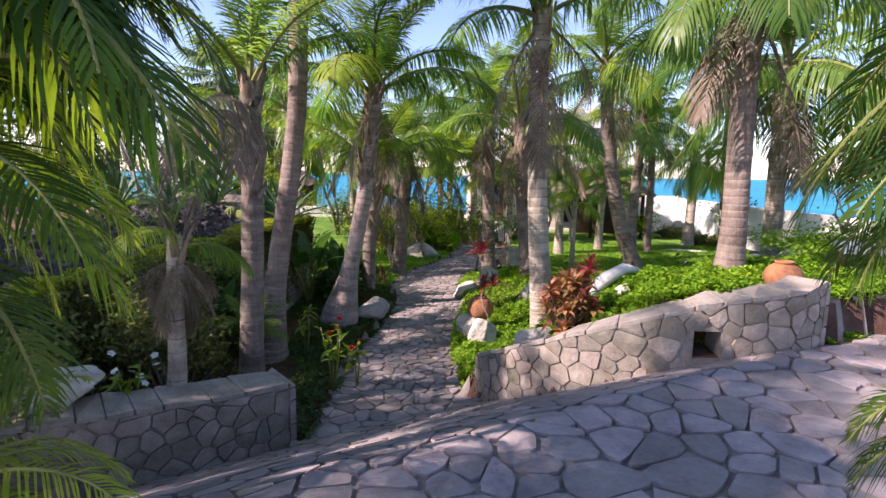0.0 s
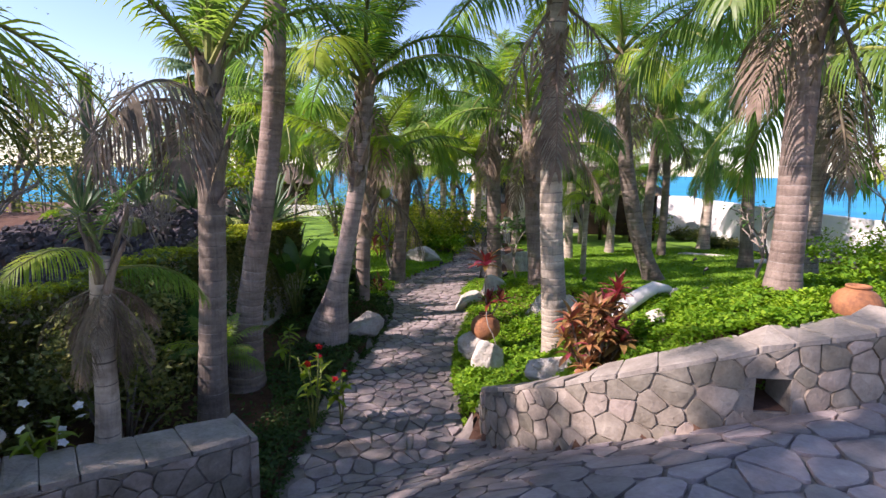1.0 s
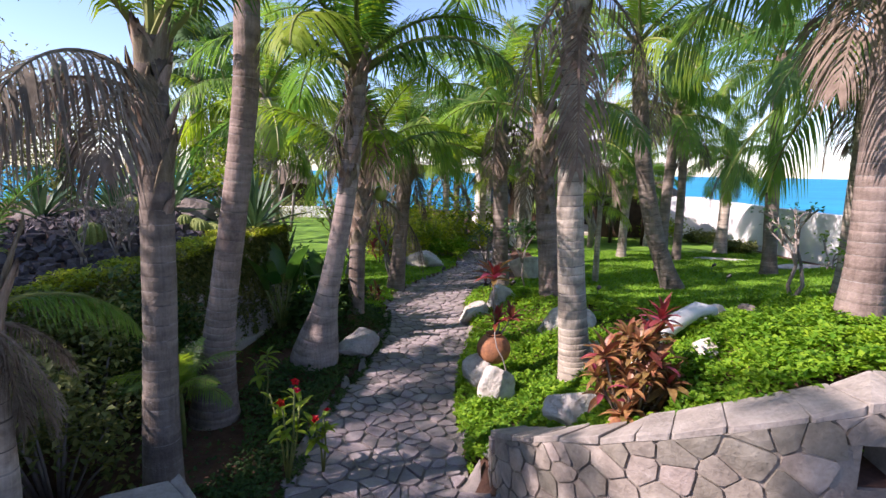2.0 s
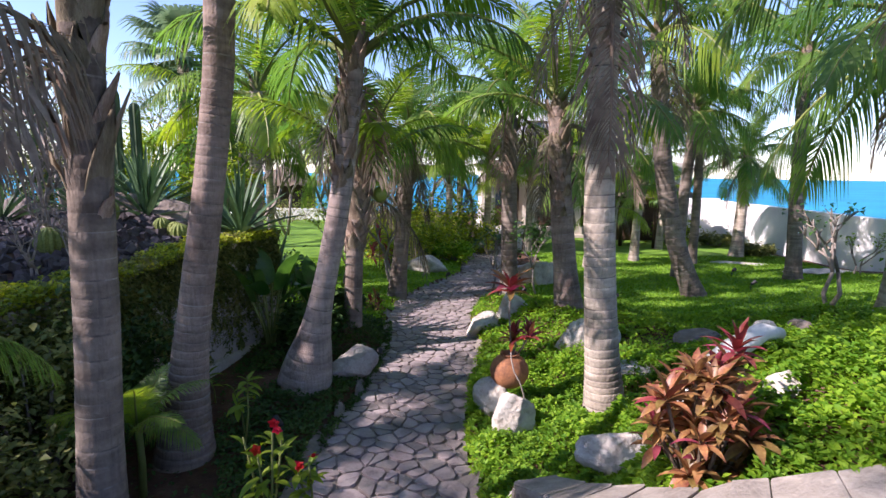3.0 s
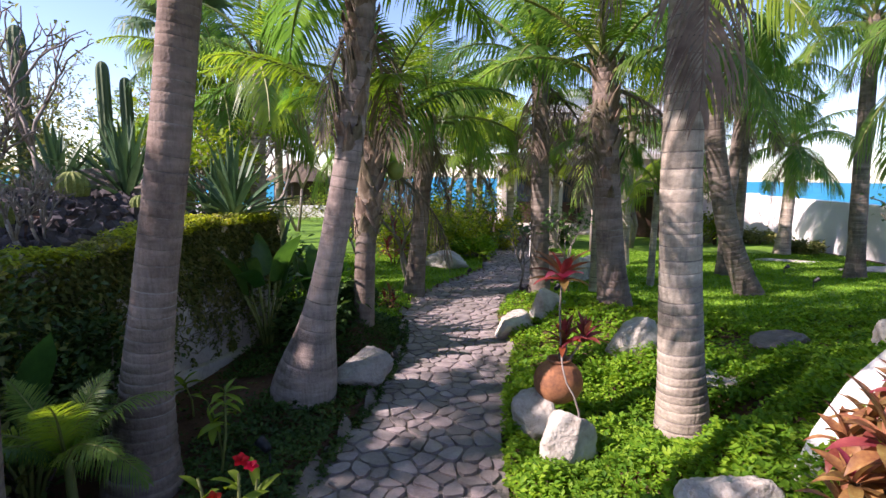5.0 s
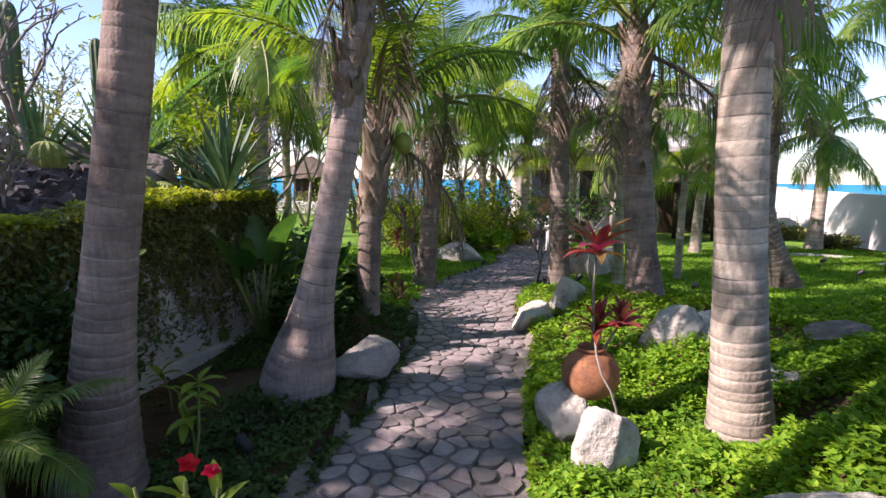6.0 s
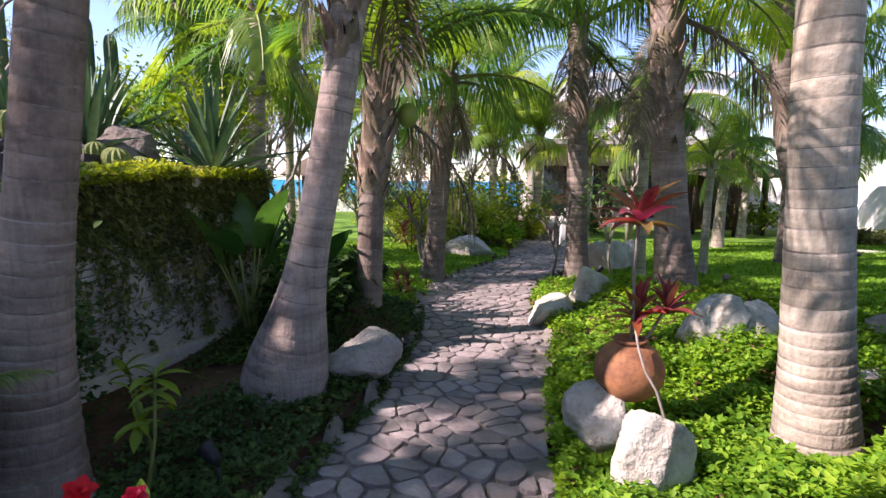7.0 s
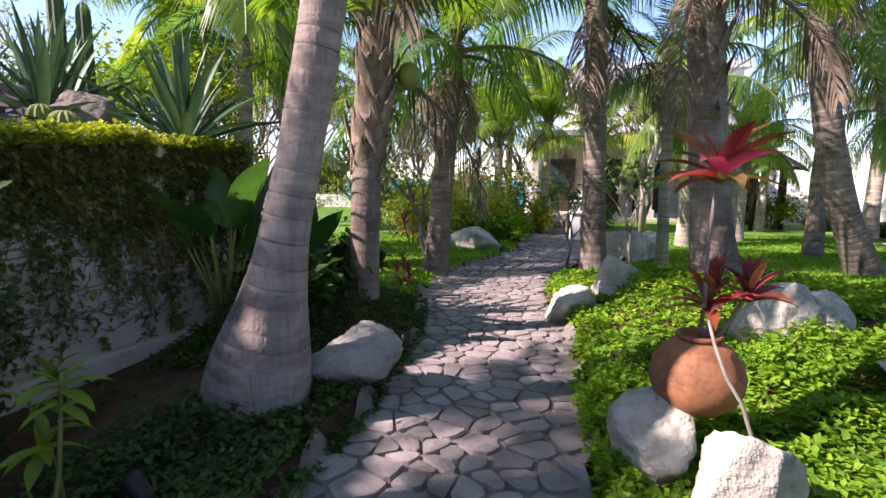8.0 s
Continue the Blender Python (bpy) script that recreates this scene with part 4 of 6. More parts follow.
def left_bed(x, y):
    if y < 5.0 or on_pavement(x, y, -0.07) or x > along(PATH_L, y) + 0.06:
        return 0
    lim = -2.05 + 0.25 * math.sin(y * 2.2) if y < 9.0 else -2.7
    if x < lim:
        return 0.05
    return 0.9 if x > lim + 0.2 else 0.5


leaf_field("groundcover", scatter_cover(0.0, 4.6, 4.6, 9.2, 5600, right_bed, 0.21, 0.047, 11), M_COVER, "bright green leafy groundcover on the raised bed")
leaf_field("groundcover", scatter_cover(0.0, 8.2, 9.2, 13.6, 2000, right_bed, 0.16, 0.055, 12) + scatter_cover(4.6, 9.0, 5.5, 9.2, 1300, right_bed, 0.2, 0.06, 13), M_COVER, "green leafy groundcover between boulders and lawn")
# Shade along this path edge comes from the darker leaf colour.
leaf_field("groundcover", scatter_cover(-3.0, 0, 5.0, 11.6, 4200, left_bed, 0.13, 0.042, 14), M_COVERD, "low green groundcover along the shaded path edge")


def lawn_spots(x0, x1, y0, y1, per, inside, seed):
    rng = random.Random(seed)
    out = []
    for _ in range(int((x1 - x0) * (y1 - y0) * per)):
        x, y = rng.uniform(x0, x1), rng.uniform(y0, y1)
        if inside(x, y):
            out.append((x, y, terrain(x, y) + 0.02, rng.uniform(0.03, 0.06), rng.uniform(0.5, 1.5)))
    return out


leaf_field("grass", lawn_spots(1, 11, 10.8, 20, 650, lawn_right, 4) + lawn_spots(-6, 0.5, 11, 18, 700, lawn_left, 5), M_BLADE, "short bright green grass blades of the lawns", "grass")


# creeper on the terrace wall: a thick fringe on top, thinner trails below
def creeper():
    rng = random.Random(21)
    out = []

    def wall_x(y):
        return float(np.interp(y, [p[1] for p in fine], [p[0] for p in fine]))

    for i in range(46000):
        y = rng.uniform(3.4, 10.55)
        near = sstep(8.4, 7.4, y)
        z = 1.74 - abs(rng.gauss(0, 0.42 + 0.7 * near)) if rng.random() < 0.62 else rng.uniform(0.1, 1.5)
        patchy = noise.noise((y * 2.1, z * 1.6, 9)) + 0.8 * noise.noise((y * 6.0, z * 4.0, 3)) + 0.15 * noise.noise((y * 22.0, z * 16.0, 3))
        if z < 0.05 or (near < 0.7 and patchy < 0.92 - 0.96 * z):
            continue
        top = sstep(1.62, 1.68, z)
        bulge = (0.14 * near + 0.09 * top + 0.035) * (1 + 0.7 * noise.noise((y * 4, z * 4, 5)))
        out.append((wall_x(y) + max(0.012, bulge * rng.random() ** 0.5) - top * rng.uniform(0, 0.32), y, max(0.04, z - terrace_drop(y)), rng.uniform(0.04, 0.075), rng.uniform(-1.2, 0.5)))
    # trails that hang down the plaster
    for k in range(125):
        y, z = rng.uniform(7.2, 10.5), rng.uniform(1.0, 1.6)
        end = rng.uniform(0.14, 0.85)
        while z > end:
            for _ in range(rng.choice((1, 2, 2, 3))):
                out.append((wall_x(y) + rng.uniform(0.012, 0.05), y + rng.gauss(0, 0.022), z + rng.gauss(0, 0.02), rng.uniform(0.035, 0.075), rng.uniform(-1.3, 0.3)))
            y, z = min(10.55, y + rng.gauss(0, 0.02)), z - rng.uniform(0.025, 0.06)
    return out


leaf_field("creeper", creeper(), M_CREEPER, "creeper with yellow-green tips draped over the wall", "creeper")


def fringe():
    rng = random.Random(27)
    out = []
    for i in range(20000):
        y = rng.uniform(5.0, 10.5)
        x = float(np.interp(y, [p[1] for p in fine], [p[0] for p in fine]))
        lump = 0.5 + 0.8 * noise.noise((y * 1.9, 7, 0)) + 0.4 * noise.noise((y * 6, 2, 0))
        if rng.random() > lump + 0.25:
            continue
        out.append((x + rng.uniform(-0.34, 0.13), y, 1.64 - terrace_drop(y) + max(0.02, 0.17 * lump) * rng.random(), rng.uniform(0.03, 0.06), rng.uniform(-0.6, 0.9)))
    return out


# The fringe lies in shade; its sunlit look is put into the colour.
leaf_field("creeper", fringe(), M_SUNLEAF, "yellow-green creeper tips, colour brightened as sunlit, along the wall top", "creeper")


def vines():
    rng = random.Random(33)
    got = []
    for i in range(60):
        y, z = rng.uniform(7.2, 10.4), 1.6
        pts = []
        while z > rng.uniform(0.1, 0.7) and len(pts) < 16:
            x = float(np.interp(y, [p[1] for p in fine], [p[0] for p in fine]))
            pts.append((x + 0.012, y, z))
            y, z = min(10.4, y + rng.uniform(-0.09, 0.09)), z - rng.uniform(0.05, 0.15)
        if len(pts) > 2:
            got.append(tube(pts, [0.0035] * len(pts), 4))
    for i in range(16):
        y, z = rng.uniform(7.0, 9.2), rng.uniform(0.3, 1.1)
        pts = []
        for _ in range(rng.randint(8, 16)):
            x = float(np.interp(y, [p[1] for p in fine], [p[0] for p in fine]))
            pts.append((x + 0.014, y, z))
            y, z = min(10.45, y + rng.uniform(0.06, 0.14)), max(0.12, z + rng.gauss(0, 0.03))
        got.append(tube(pts, [0.0045] * len(pts), 4))
    return joined(*got)


solid("creeper_stems", mesh("creeper_stems", *vines(), M_TWIG), "thin brown creeper stems on plaster", "creeper", kind="stuff")


# ---------------------------------------------------------------- rocks, pots
def boulder(place, dims, label, seed, mat=None, turn=0, group="boulders of the garden"):
    rng = random.Random(seed)
    planes = []
    for _ in range(12):
        d = Vector((rng.gauss(0, 1), rng.gauss(0, 1), rng.gauss(0, 0.8))).normalized()
        planes.append((d, rng.uniform(0.60, 0.88)))
    v, f = ball(1.0, 1.0, 40, 56)
    out = []
    for p in v:
        d = Vector(p).normalized()
        r = 1.25
        for nrm, k in planes:
            c = d.dot(nrm)
            if c > 0.05:
                r = min(r, k / c)
        r *= 1.1 + 0.06 * noise.noise(d * 2.4 + Vector((seed, 0, 0))) + 0.045 * noise.noise(d * 6) + 0.03 * noise.noise(d * 13) + 0.012 * noise.noise(d * 30)
        out.append((d.x * r * dims[0], d.y * r * dims[1], d.z * r * dims[2]))
    return solid("boulder", mesh("boulder", out, f, mat or M_ROCK, True), label, "boulder", group, m=pose(*place, 0, 0, turn))


boulder((0.68, 7.66, 0.18), (0.19, 0.18, 0.26), "white angular limestone boulder in groundcover", 1, turn=20)
boulder((0.47, 8.12, 0.18), (0.20, 0.18, 0.19), "grey rounded boulder under the clay pot", 2, M_ROCK)
boulder((1.24, 6.42, 0.56), (0.21, 0.17, 0.18), "pale boulder near the foot of the palm", 3)
boulder((-1.22, 8.98, 0.21), (0.29, 0.22, 0.20), "pale grey boulder beside the bottle-footed palm", 4, M_ROCKG, 15)
boulder((0.62, 11.2, 0.14), (0.26, 0.38, 0.17), "long rounded boulder on the path edge", 5, M_ROCK, -30)
boulder((1.06, 11.35, 0.40), (0.30, 0.26, 0.22), "grey boulder beside the dark palm", 36, M_ROCK, 40)
boulder((1.74, 9.58, 0.44), (0.33, 0.2, 0.2), "craggy pale boulder in groundcover", 7, M_ROCK, 10)
boulder((2.08, 9.7, 0.42), (0.2, 0.17, 0.17), "small craggy boulder in groundcover", 17, M_ROCK, 70)
boulder((2.14, 8.6, 0.42), (0.34, 0.24, 0.07), "flat pale stepping slab in groundcover", 8, M_ROCK, 20)
boulder((3.3, 9.6, 0.5), (0.36, 0.24, 0.06), "flat brown stepping slab in groundcover", 9, M_ROCKD, 10)
boulder((2.16, 6.05, 1.20), (0.13, 0.11, 0.14), "small white rock on the raised bed", 10)
boulder((2.35, 7.3, 0.85), (0.2, 0.14, 0.13), "white rock behind the red-leaved shrub", 11)
boulder((3.3, 8.1, 0.92), (0.2, 0.16, 0.16), "pale rock on the planted slope", 12)
boulder((3.75, 8.2, 0.9), (0.22, 0.17, 0.17), "grey rock on the planted slope", 13, M_ROCKD)
boulder((0.62, 6.32, 0.2), (0.17, 0.13, 0.15), "pale rock at the end of the wall", 14)
boulder((-0.5, 16.3, 0.1), (0.5, 0.3, 0.26), "pale boulder on the lawn edge", 15)
boulder((-1.0, 16.8, 0.06), (0.4, 0.3, 0.16), "flat pale boulder on the lawn edge", 16, M_ROCK, 30)
boulder((2.1, 15.2, 0.2), (0.42, 0.34, 0.36), "large pale boulder beside the path", 18, M_ROCK, 30)
boulder((2.6, 15.6, 0.16), (0.36, 0.3, 0.3), "grey boulder beside the path", 19, M_ROCK, 60)
boulder((9.0, 18.6, -0.05), (0.9, 0.3, 0.12), "low white stone edging on the lawn", 20)
boulder((10.4, 17.3, 0.0), (0.9, 0.35, 0.14), "low white stone edging near the sea wall", 22)
boulder((-3.98, 10.3, 1.86), (0.33, 0.28, 0.30), "round grey boulder in the cactus bed", 23, M_ROCKD)
boulder((-4.74, 10.25, 1.84), (0.36, 0.30, 0.30), "grey boulder among cacti", 24, M_ROCKD, 50)
boulder((-6.2, 10.0, 1.8), (0.5, 0.4, 0.34), "grey boulder at the back of the cactus bed", 25, M_ROCKD, 80)
boulder((-2.95, 3.95, 0.9), (0.3, 0.26, 0.22), "pale rock behind the low wall", 26, M_ROCK)


def lathe(profile, seg=28):
    v, f = [], []
    for r, z in profile:
        for k in range(seg):
            a = 2 * math.pi * k / seg
            v.append((r * math.cos(a), r * math.sin(a), z))
    for i in range(len(profile) - 1):
        for k in range(seg):
            a, b = i * seg + k, i * seg + (k + 1) % seg
            f.append((a, b, b + seg, a + seg))
    f.append(tuple(range(seg))[::-1])
    f.append(tuple(range((len(profile) - 1) * seg, len(profile) * seg)))
    return v, f


def clay_pot(place, size, tilt, turn, label):
    ob = thing("clay_pot", place, label, "pot", "round clay pots")
    ob.matrix_basis = pose(*place, tilt, 0, turn)
    body = [(0.30, 0.0), (0.55, 0.06), (0.82, 0.28), (0.97, 0.58), (1.0, 0.86), (0.93, 1.16), (0.74, 1.44), (0.52, 1.60), (0.40, 1.66)]
    part("body", mesh("body", *lathe([(r * size, z * size) for r, z in body]), M_TERRA, True), ob)
    rim = [(0.38, 1.64), (0.46, 1.66), (0.50, 1.72), (0.48, 1.78), (0.42, 1.78), (0.36, 1.70), (0.34, 1.5)]
    part("rim", mesh("rim", *lathe([(r * size, z * size) for r, z in rim]), M_TERRA, True), ob)
    part("soil", mesh("soil", *lathe([(0.02 * size, 1.56 * size), (0.345 * size, 1.58 * size), (0.02 * size, 1.62 * size)], 16), M_SOIL, True), ob)
    return ob


clay_pot((0.65, 8.14, 0.36), 0.205, 0, 0, "round terracotta pot resting on a grey boulder")
clay_pot((3.51, 5.40, 1.45), 0.185, 0, 0, "round pale terracotta pot on top of the stone wall")


# ---------------------------------------------------------------- strap-leaved plants
def strap(length, width, rise, fall, segs=6, fold=0.25, tip=1.0):
    """A creased lance-shaped leaf along +x."""
    v, f = [], []
    p, a = Vector((0, 0, 0)), rise
    for i in range(segs + 1):
        q = i / segs
        w = width * (0.28 + 0.72 * math.sin(math.pi * min(1, 0.1 + 0.62 * q + 0.28 * q * q)) ** 0.8) * (1 - q ** 5 * tip)
        up = Vector((-math.sin(radians(a)), 0, math.cos(radians(a))))
        v += [tuple(p + Vector((0, w / 2, 0)) + up * w * fold), tuple(p), tuple(p + Vector((0, -w / 2, 0)) + up * w * fold)]
        p = p + Vector((math.cos(radians(a)), 0, math.sin(radians(a)))) * (length / segs)
        a -= fall / segs
    for i in range(segs):
        o = i * 3
        f += [(o, o + 1, o + 4, o + 3), (o + 1, o + 2, o + 5, o + 4)]
    return v, f


TI = {k: [mesh("leaf", *strap(0.26, 0.054, r, fl), m, True) for r, fl in ((72, 25), (48, 50), (22, 70), (-5, 70))] for k, m in (("red", M_TI), ("orange", M_TIO), ("scarlet", M_TIS))}


TIB = {k: [mesh("leaf", *strap(0.26, 0.064, r, fl, 6, 0.2), m, True) for r, fl in ((75, 20), (55, 38), (36, 48), (14, 50))] for k, m in (("red", M_TI), ("orange", M_TIO), ("scarlet", M_TIS))}


TIW = {k: [mesh("leaf", *strap(0.27, 0.078, r, fl, 6, 0.18), m, True) for r, fl in ((66, 34), (44, 52), (20, 60), (-6, 55))] for k, m in (("red", M_TI), ("orange", M_TIO), ("scarlet", M_TIS))}


def rosette(ob, at, n, size, mix, rng, low=4, first=0, kind=None):
    for i in range(n):
        q = i / n
        k = rng.choice(mix)
        lev = min(low - 1, first + int(q * (low - first)))
        m = Matrix.Translation(Vector(at) + Vector((0, 0, -(0.21 if kind is None else 0.05) * size * q))) @ pose(0, 0, 0, rng.uniform(-12, 12), rng.uniform(-8, 8), i * 137.5 + rng.uniform(-15, 15)) @ Matrix.Diagonal((*[size * rng.uniform(0.85, 1.15)] * 3, 1))
        part("leaf", (kind or TI)[k][lev], ob, m)


def stem(ob, pts, r0, r1, mat):
    v, f = tube(pts, [r0 + (r1 - r0) * i / (len(pts) - 1) for i in range(len(pts))], 7)
    part("stem", mesh("stem", v, f, mat, True), ob)


def ti_plant(place, label, heads, seed, mix, kind=None):
    """heads: x, y, z of each rosette, its leaf count and its size."""
    rng = random.Random(seed)
    ob = thing("ti_plant", place, label, "ti plant", "red-leaved plants")
    for hx, hy, hz, n, sc in heads:
        stem(ob, [(hx * 0.25, hy * 0.25, -0.05), (hx * 0.7, hy * 0.7, hz * 0.5), (hx, hy, hz)], 0.013, 0.009, M_THATCH)
        rosette(ob, (hx, hy, hz), n, sc, mix, rng, kind=kind)
    return ob


r0 = random.Random(77)
heads = [(0.16, 0.08, 0.60, 14, 0.7)]
for i in range(30):
    a = i * 2.4
    d = r0.uniform(0.06, 0.27)
    heads.append((math.cos(a) * d, math.sin(a) * d, r0.uniform(0.06, 0.58) * (1.15 - d), 14, r0.uniform(0.52, 0.74)))
ti_plant((1.42, 5.58, 0.93), "bushy copper-red ti plant behind the stone wall", heads, 41, ["red"] + ["orange"] * 11, TIW)
ti_plant((1.56, 5.66, 0.98), "dark crimson ti plant rising through the copper bush", [(0.06, 0.02, 0.66, 16, 0.72), (-0.04, 0.06, 0.50, 12, 0.6)], 42, ["red"], TIB)

pot_ti = thing("ti_plant", (0.65, 8.14, 0.67), "tall crimson ti plant growing in the terracotta pot", "ti plant", "red-leaved plants")
rr = random.Random(5)
stem(pot_ti, [(0, 0, 0), (0.0, -0.03, 0.2), (-0.03, -0.09, 0.5), (-0.03, -0.15, 0.80)], 0.010, 0.008, M_TWIG)
rosette(pot_ti, (-0.03, -0.15, 0.78), 18, 1.12, ["red", "red", "red", "orange", "orange"], rr, 4, 1, TIB)
rosette(pot_ti, (-0.03, -0.15, 0.80), 2, 0.75, ["scarlet"], rr, 1, 0, TIB)
stem(pot_ti, [(0.02, 0.02, 0), (0.06, 0.02, 0.12), (0.05, 0.02, 0.22)], 0.012, 0.009, M_TWIG)
rosette(pot_ti, (0.03, 0.02, 0.2), 18, 0.85, ["red", "red", "red", "red", "scarlet", "orange"], rr, 4, 0, TIB)
stem(pot_ti, [(0.05, -0.02, 0), (0.14, 0.0, 0.14), (0.20, 0.0, 0.26)], 0.010, 0.008, M_TWIG)
rosette(pot_ti, (0.20, 0.0, 0.24), 14, 0.85, ["red", "red", "red", "orange"], rr, 4, 0, TIB)
vine = thing("dry_vine", (0.76, 7.84, 0.15), "pale dry vine stem climbing over the pot", "vine")
stem(vine, [(0, 0, -0.03), (0.012, 0.01, 0.12), (0.012, 0.02, 0.23), (-0.03, 0.035, 0.36), (-0.09, 0.055, 0.46), (-0.115, 0.12, 0.57), (-0.11, 0.22, 0.66)], 0.010, 0.007, M_TWIG)
ti_plant((-1.38, 12.25, 0.03), "small red ti plant on the lawn edge", [(0, 0, 0.3, 12, 0.8), (0.06, 0.05, 0.15, 10, 0.7), (-0.08, 0, 0.2, 10, 0.7)], 44, ["red", "orange"])
ti_plant((-1.9, 16.5, 0.03), "dark red ti plant on the far lawn", [(0, 0, 0.95, 16, 1.3), (0.2, 0, 0.5, 12, 1.1), (-0.2, 0.1, 0.45, 12, 1.1)], 45, ["red"])


# ---------------------------------------------------------------- broad-leaved plants of the left bed
PADDLE = [mesh("leaf", *strap(0.62, 0.26, r, fl, 8, 0.12), M_BROAD, True) for r, fl in ((82, 12), (70, 30), (50, 55))]
SMALL = [mesh("leaf", *strap(0.16, 0.055, r, fl, 5, 0.15), M_SHRUB, True) for r, fl in ((50, 40), (20, 50), (-10, 40))]


def paddle_plant(place, label, n, size, seed):
    rng = random.Random(seed)
    ob = thing("bird_of_paradise", place, label, "plant", "broad-leaved plants")
    for i in range(n):
        a, h = i * 137.5 + rng.uniform(-20, 20), size * rng.uniform(0.45, 0.95)
        lean = rng.uniform(0.08, 0.3) * size
        tip = (math.cos(radians(a)) * lean, math.sin(radians(a)) * lean, h)
        stem(ob, [(0, 0, -0.03), (tip[0] * 0.4, tip[1] * 0.4, h * 0.55), tip], 0.018, 0.009, M_STALK)
        part("leaf", rng.choice(PADDLE), ob, Matrix.Translation(tip) @ pose(0, 0, 0, rng.uniform(-25, 25), 0, a) @ Matrix.Diagonal((*[size * rng.uniform(0.75, 1.05)] * 3, 1)))
    return ob


paddle_plant((-2.45, 9.75, 0.0), "tall bird of paradise with broad dark paddle leaves", 10, 1.1, 3)
paddle_plant((-2.1, 10.6, 0.15), "dark broad-leaved plant behind the leaning palm", 8, 0.9, 4)
paddle_plant((-2.9, 6.9, 0.0), "broad-leaved plant against the overgrown wall", 7, 0.8, 5)


def sapling(place, label, height, n, seed, flowers=0, name="sapling", category="shrub"):
    rng = random.Random(seed)
    ob = thing(name, place, label, category)
    tips = []
    for i in range(max(1, n // 7)):
        a = rng.uniform(0, 6.28)
        lean = rng.uniform(0.02, 0.3) * height
        tip = Vector((math.cos(a) * lean, math.sin(a) * lean, height * rng.uniform(0.6, 1.0)))
        stem(ob, [(0, 0, -0.03), tuple(tip * 0.5 + Vector((0.02, 0.01, 0))), tuple(tip)], 0.011, 0.007, M_STALK)
        tips.append(tip)
    for i in range(n):
        t = tips[i % len(tips)]
        q = rng.uniform(0.55, 1.0)
        m = Matrix.Translation(t * q) @ pose(0, 0, 0, 0, 0, rng.uniform(0, 360)) @ Matrix.Diagonal((*[rng.uniform(0.7, 1.2)] * 3, 1))
        part("leaf", rng.choice(SMALL), ob, m)
    for i in range(flowers):
        t = tips[i % len(tips)] + Vector((rng.uniform(-0.05, 0.05), rng.uniform(-0.05, 0.05), 0.05))
        fl = part("flower", PETALS, ob, Matrix.Translation(t) @ pose(0, 0, 0, rng.uniform(-40, 40), rng.uniform(-40, 40), rng.uniform(0, 360)), "vivid red blossom")
    return ob


PETALS = mesh("flower", *joined(*[moved(strap(0.045, 0.036, 35, 50, 4, 0.1), pose(0, 0, 0, 0, 0, k * 72)) for k in range(5)], *[moved(strap(0.03, 0.026, 60, 40, 4, 0.1), pose(0, 0, 0.006, 0, 0, 36 + k * 72)) for k in range(5)]), M_PETAL, True)
PETALW = mesh("flower", *joined(*[moved(strap(0.04, 0.034, 30, 50, 4, 0.1), pose(0, 0, 0, 0, 0, k * 72)) for k in range(5)]), M_WHITEP, True)
sapling((-1.24, 6.12, 0.0), "leafy crown of thorns bush with red flowers", 0.98, 34, 8, 3, "flowering_shrub")
sapling((-0.98, 6.3, 0.0), "low flowering bush with red blossoms at path edge", 0.66, 20, 9, 3, "flowering_shrub")
sapling((-1.92, 7.5, 0.0), "thin green sapling in the shaded bed", 0.68, 9, 10)
sapling((-2.55, 8.25, 0.0), "young green plant at the foot of the plaster wall", 0.42, 8, 12)
sapling((-1.86, 7.3, 0.0), "young leafy plant with thick green leaves", 0.78, 12, 13)
wb = sapling((-2.62, 4.4, 0.5), "small shrub with white flowers behind the low wall", 0.5, 30, 14, 0, "flowering_shrub")
for k in range(9):
    part("flower", PETALW, wb, pose(0.2 * math.sin(k * 2.1), 0.2 * math.cos(k * 1.7), 0.28 + 0.03 * k, 30, 20, 50 * k), "white blossom")


# ---------------------------------------------------------------- young and near palms
def frond_clump(place, label, n, size, seed, kind="green", yellow=0.1, levels=(0, 1, 2, 3), spread=(0, 360), lift_z=0.0, name="young_palm"):
    rng = random.Random(seed)
    ob = thing(name, place, label, "palm", "young palms")
    for i in range(n):
        a = spread[0] + (spread[1] - spread[0]) * ((i * 0.618) % 1.0) + rng.uniform(-8, 8)
        k = "yellow" if rng.random() < yellow else kind
        sc = size * rng.uniform(0.8, 1.12)
        part("frond", rng.choice(FROND[k][rng.choice(levels)]), ob, Matrix.Translation((0, 0, lift_z)) @ pose(0, 0, 0, rng.uniform(-14, 14), rng.uniform(-8, 8), a) @ Matrix.Diagonal((sc, sc, sc, 1)))
    return ob


frond_clump((-2.38, 6.6, 0.55), "young palm with feathery fronds at the grey palm's foot", 13, 0.62, 3, yellow=0.35, levels=(0, 1, 1, 2))
stem(bpy.data.objects["young_palm"], [(0, 0, -0.56), (0.01, 0, -0.25), (0, 0, 0.02)], 0.03, 0.026, M_STALK)


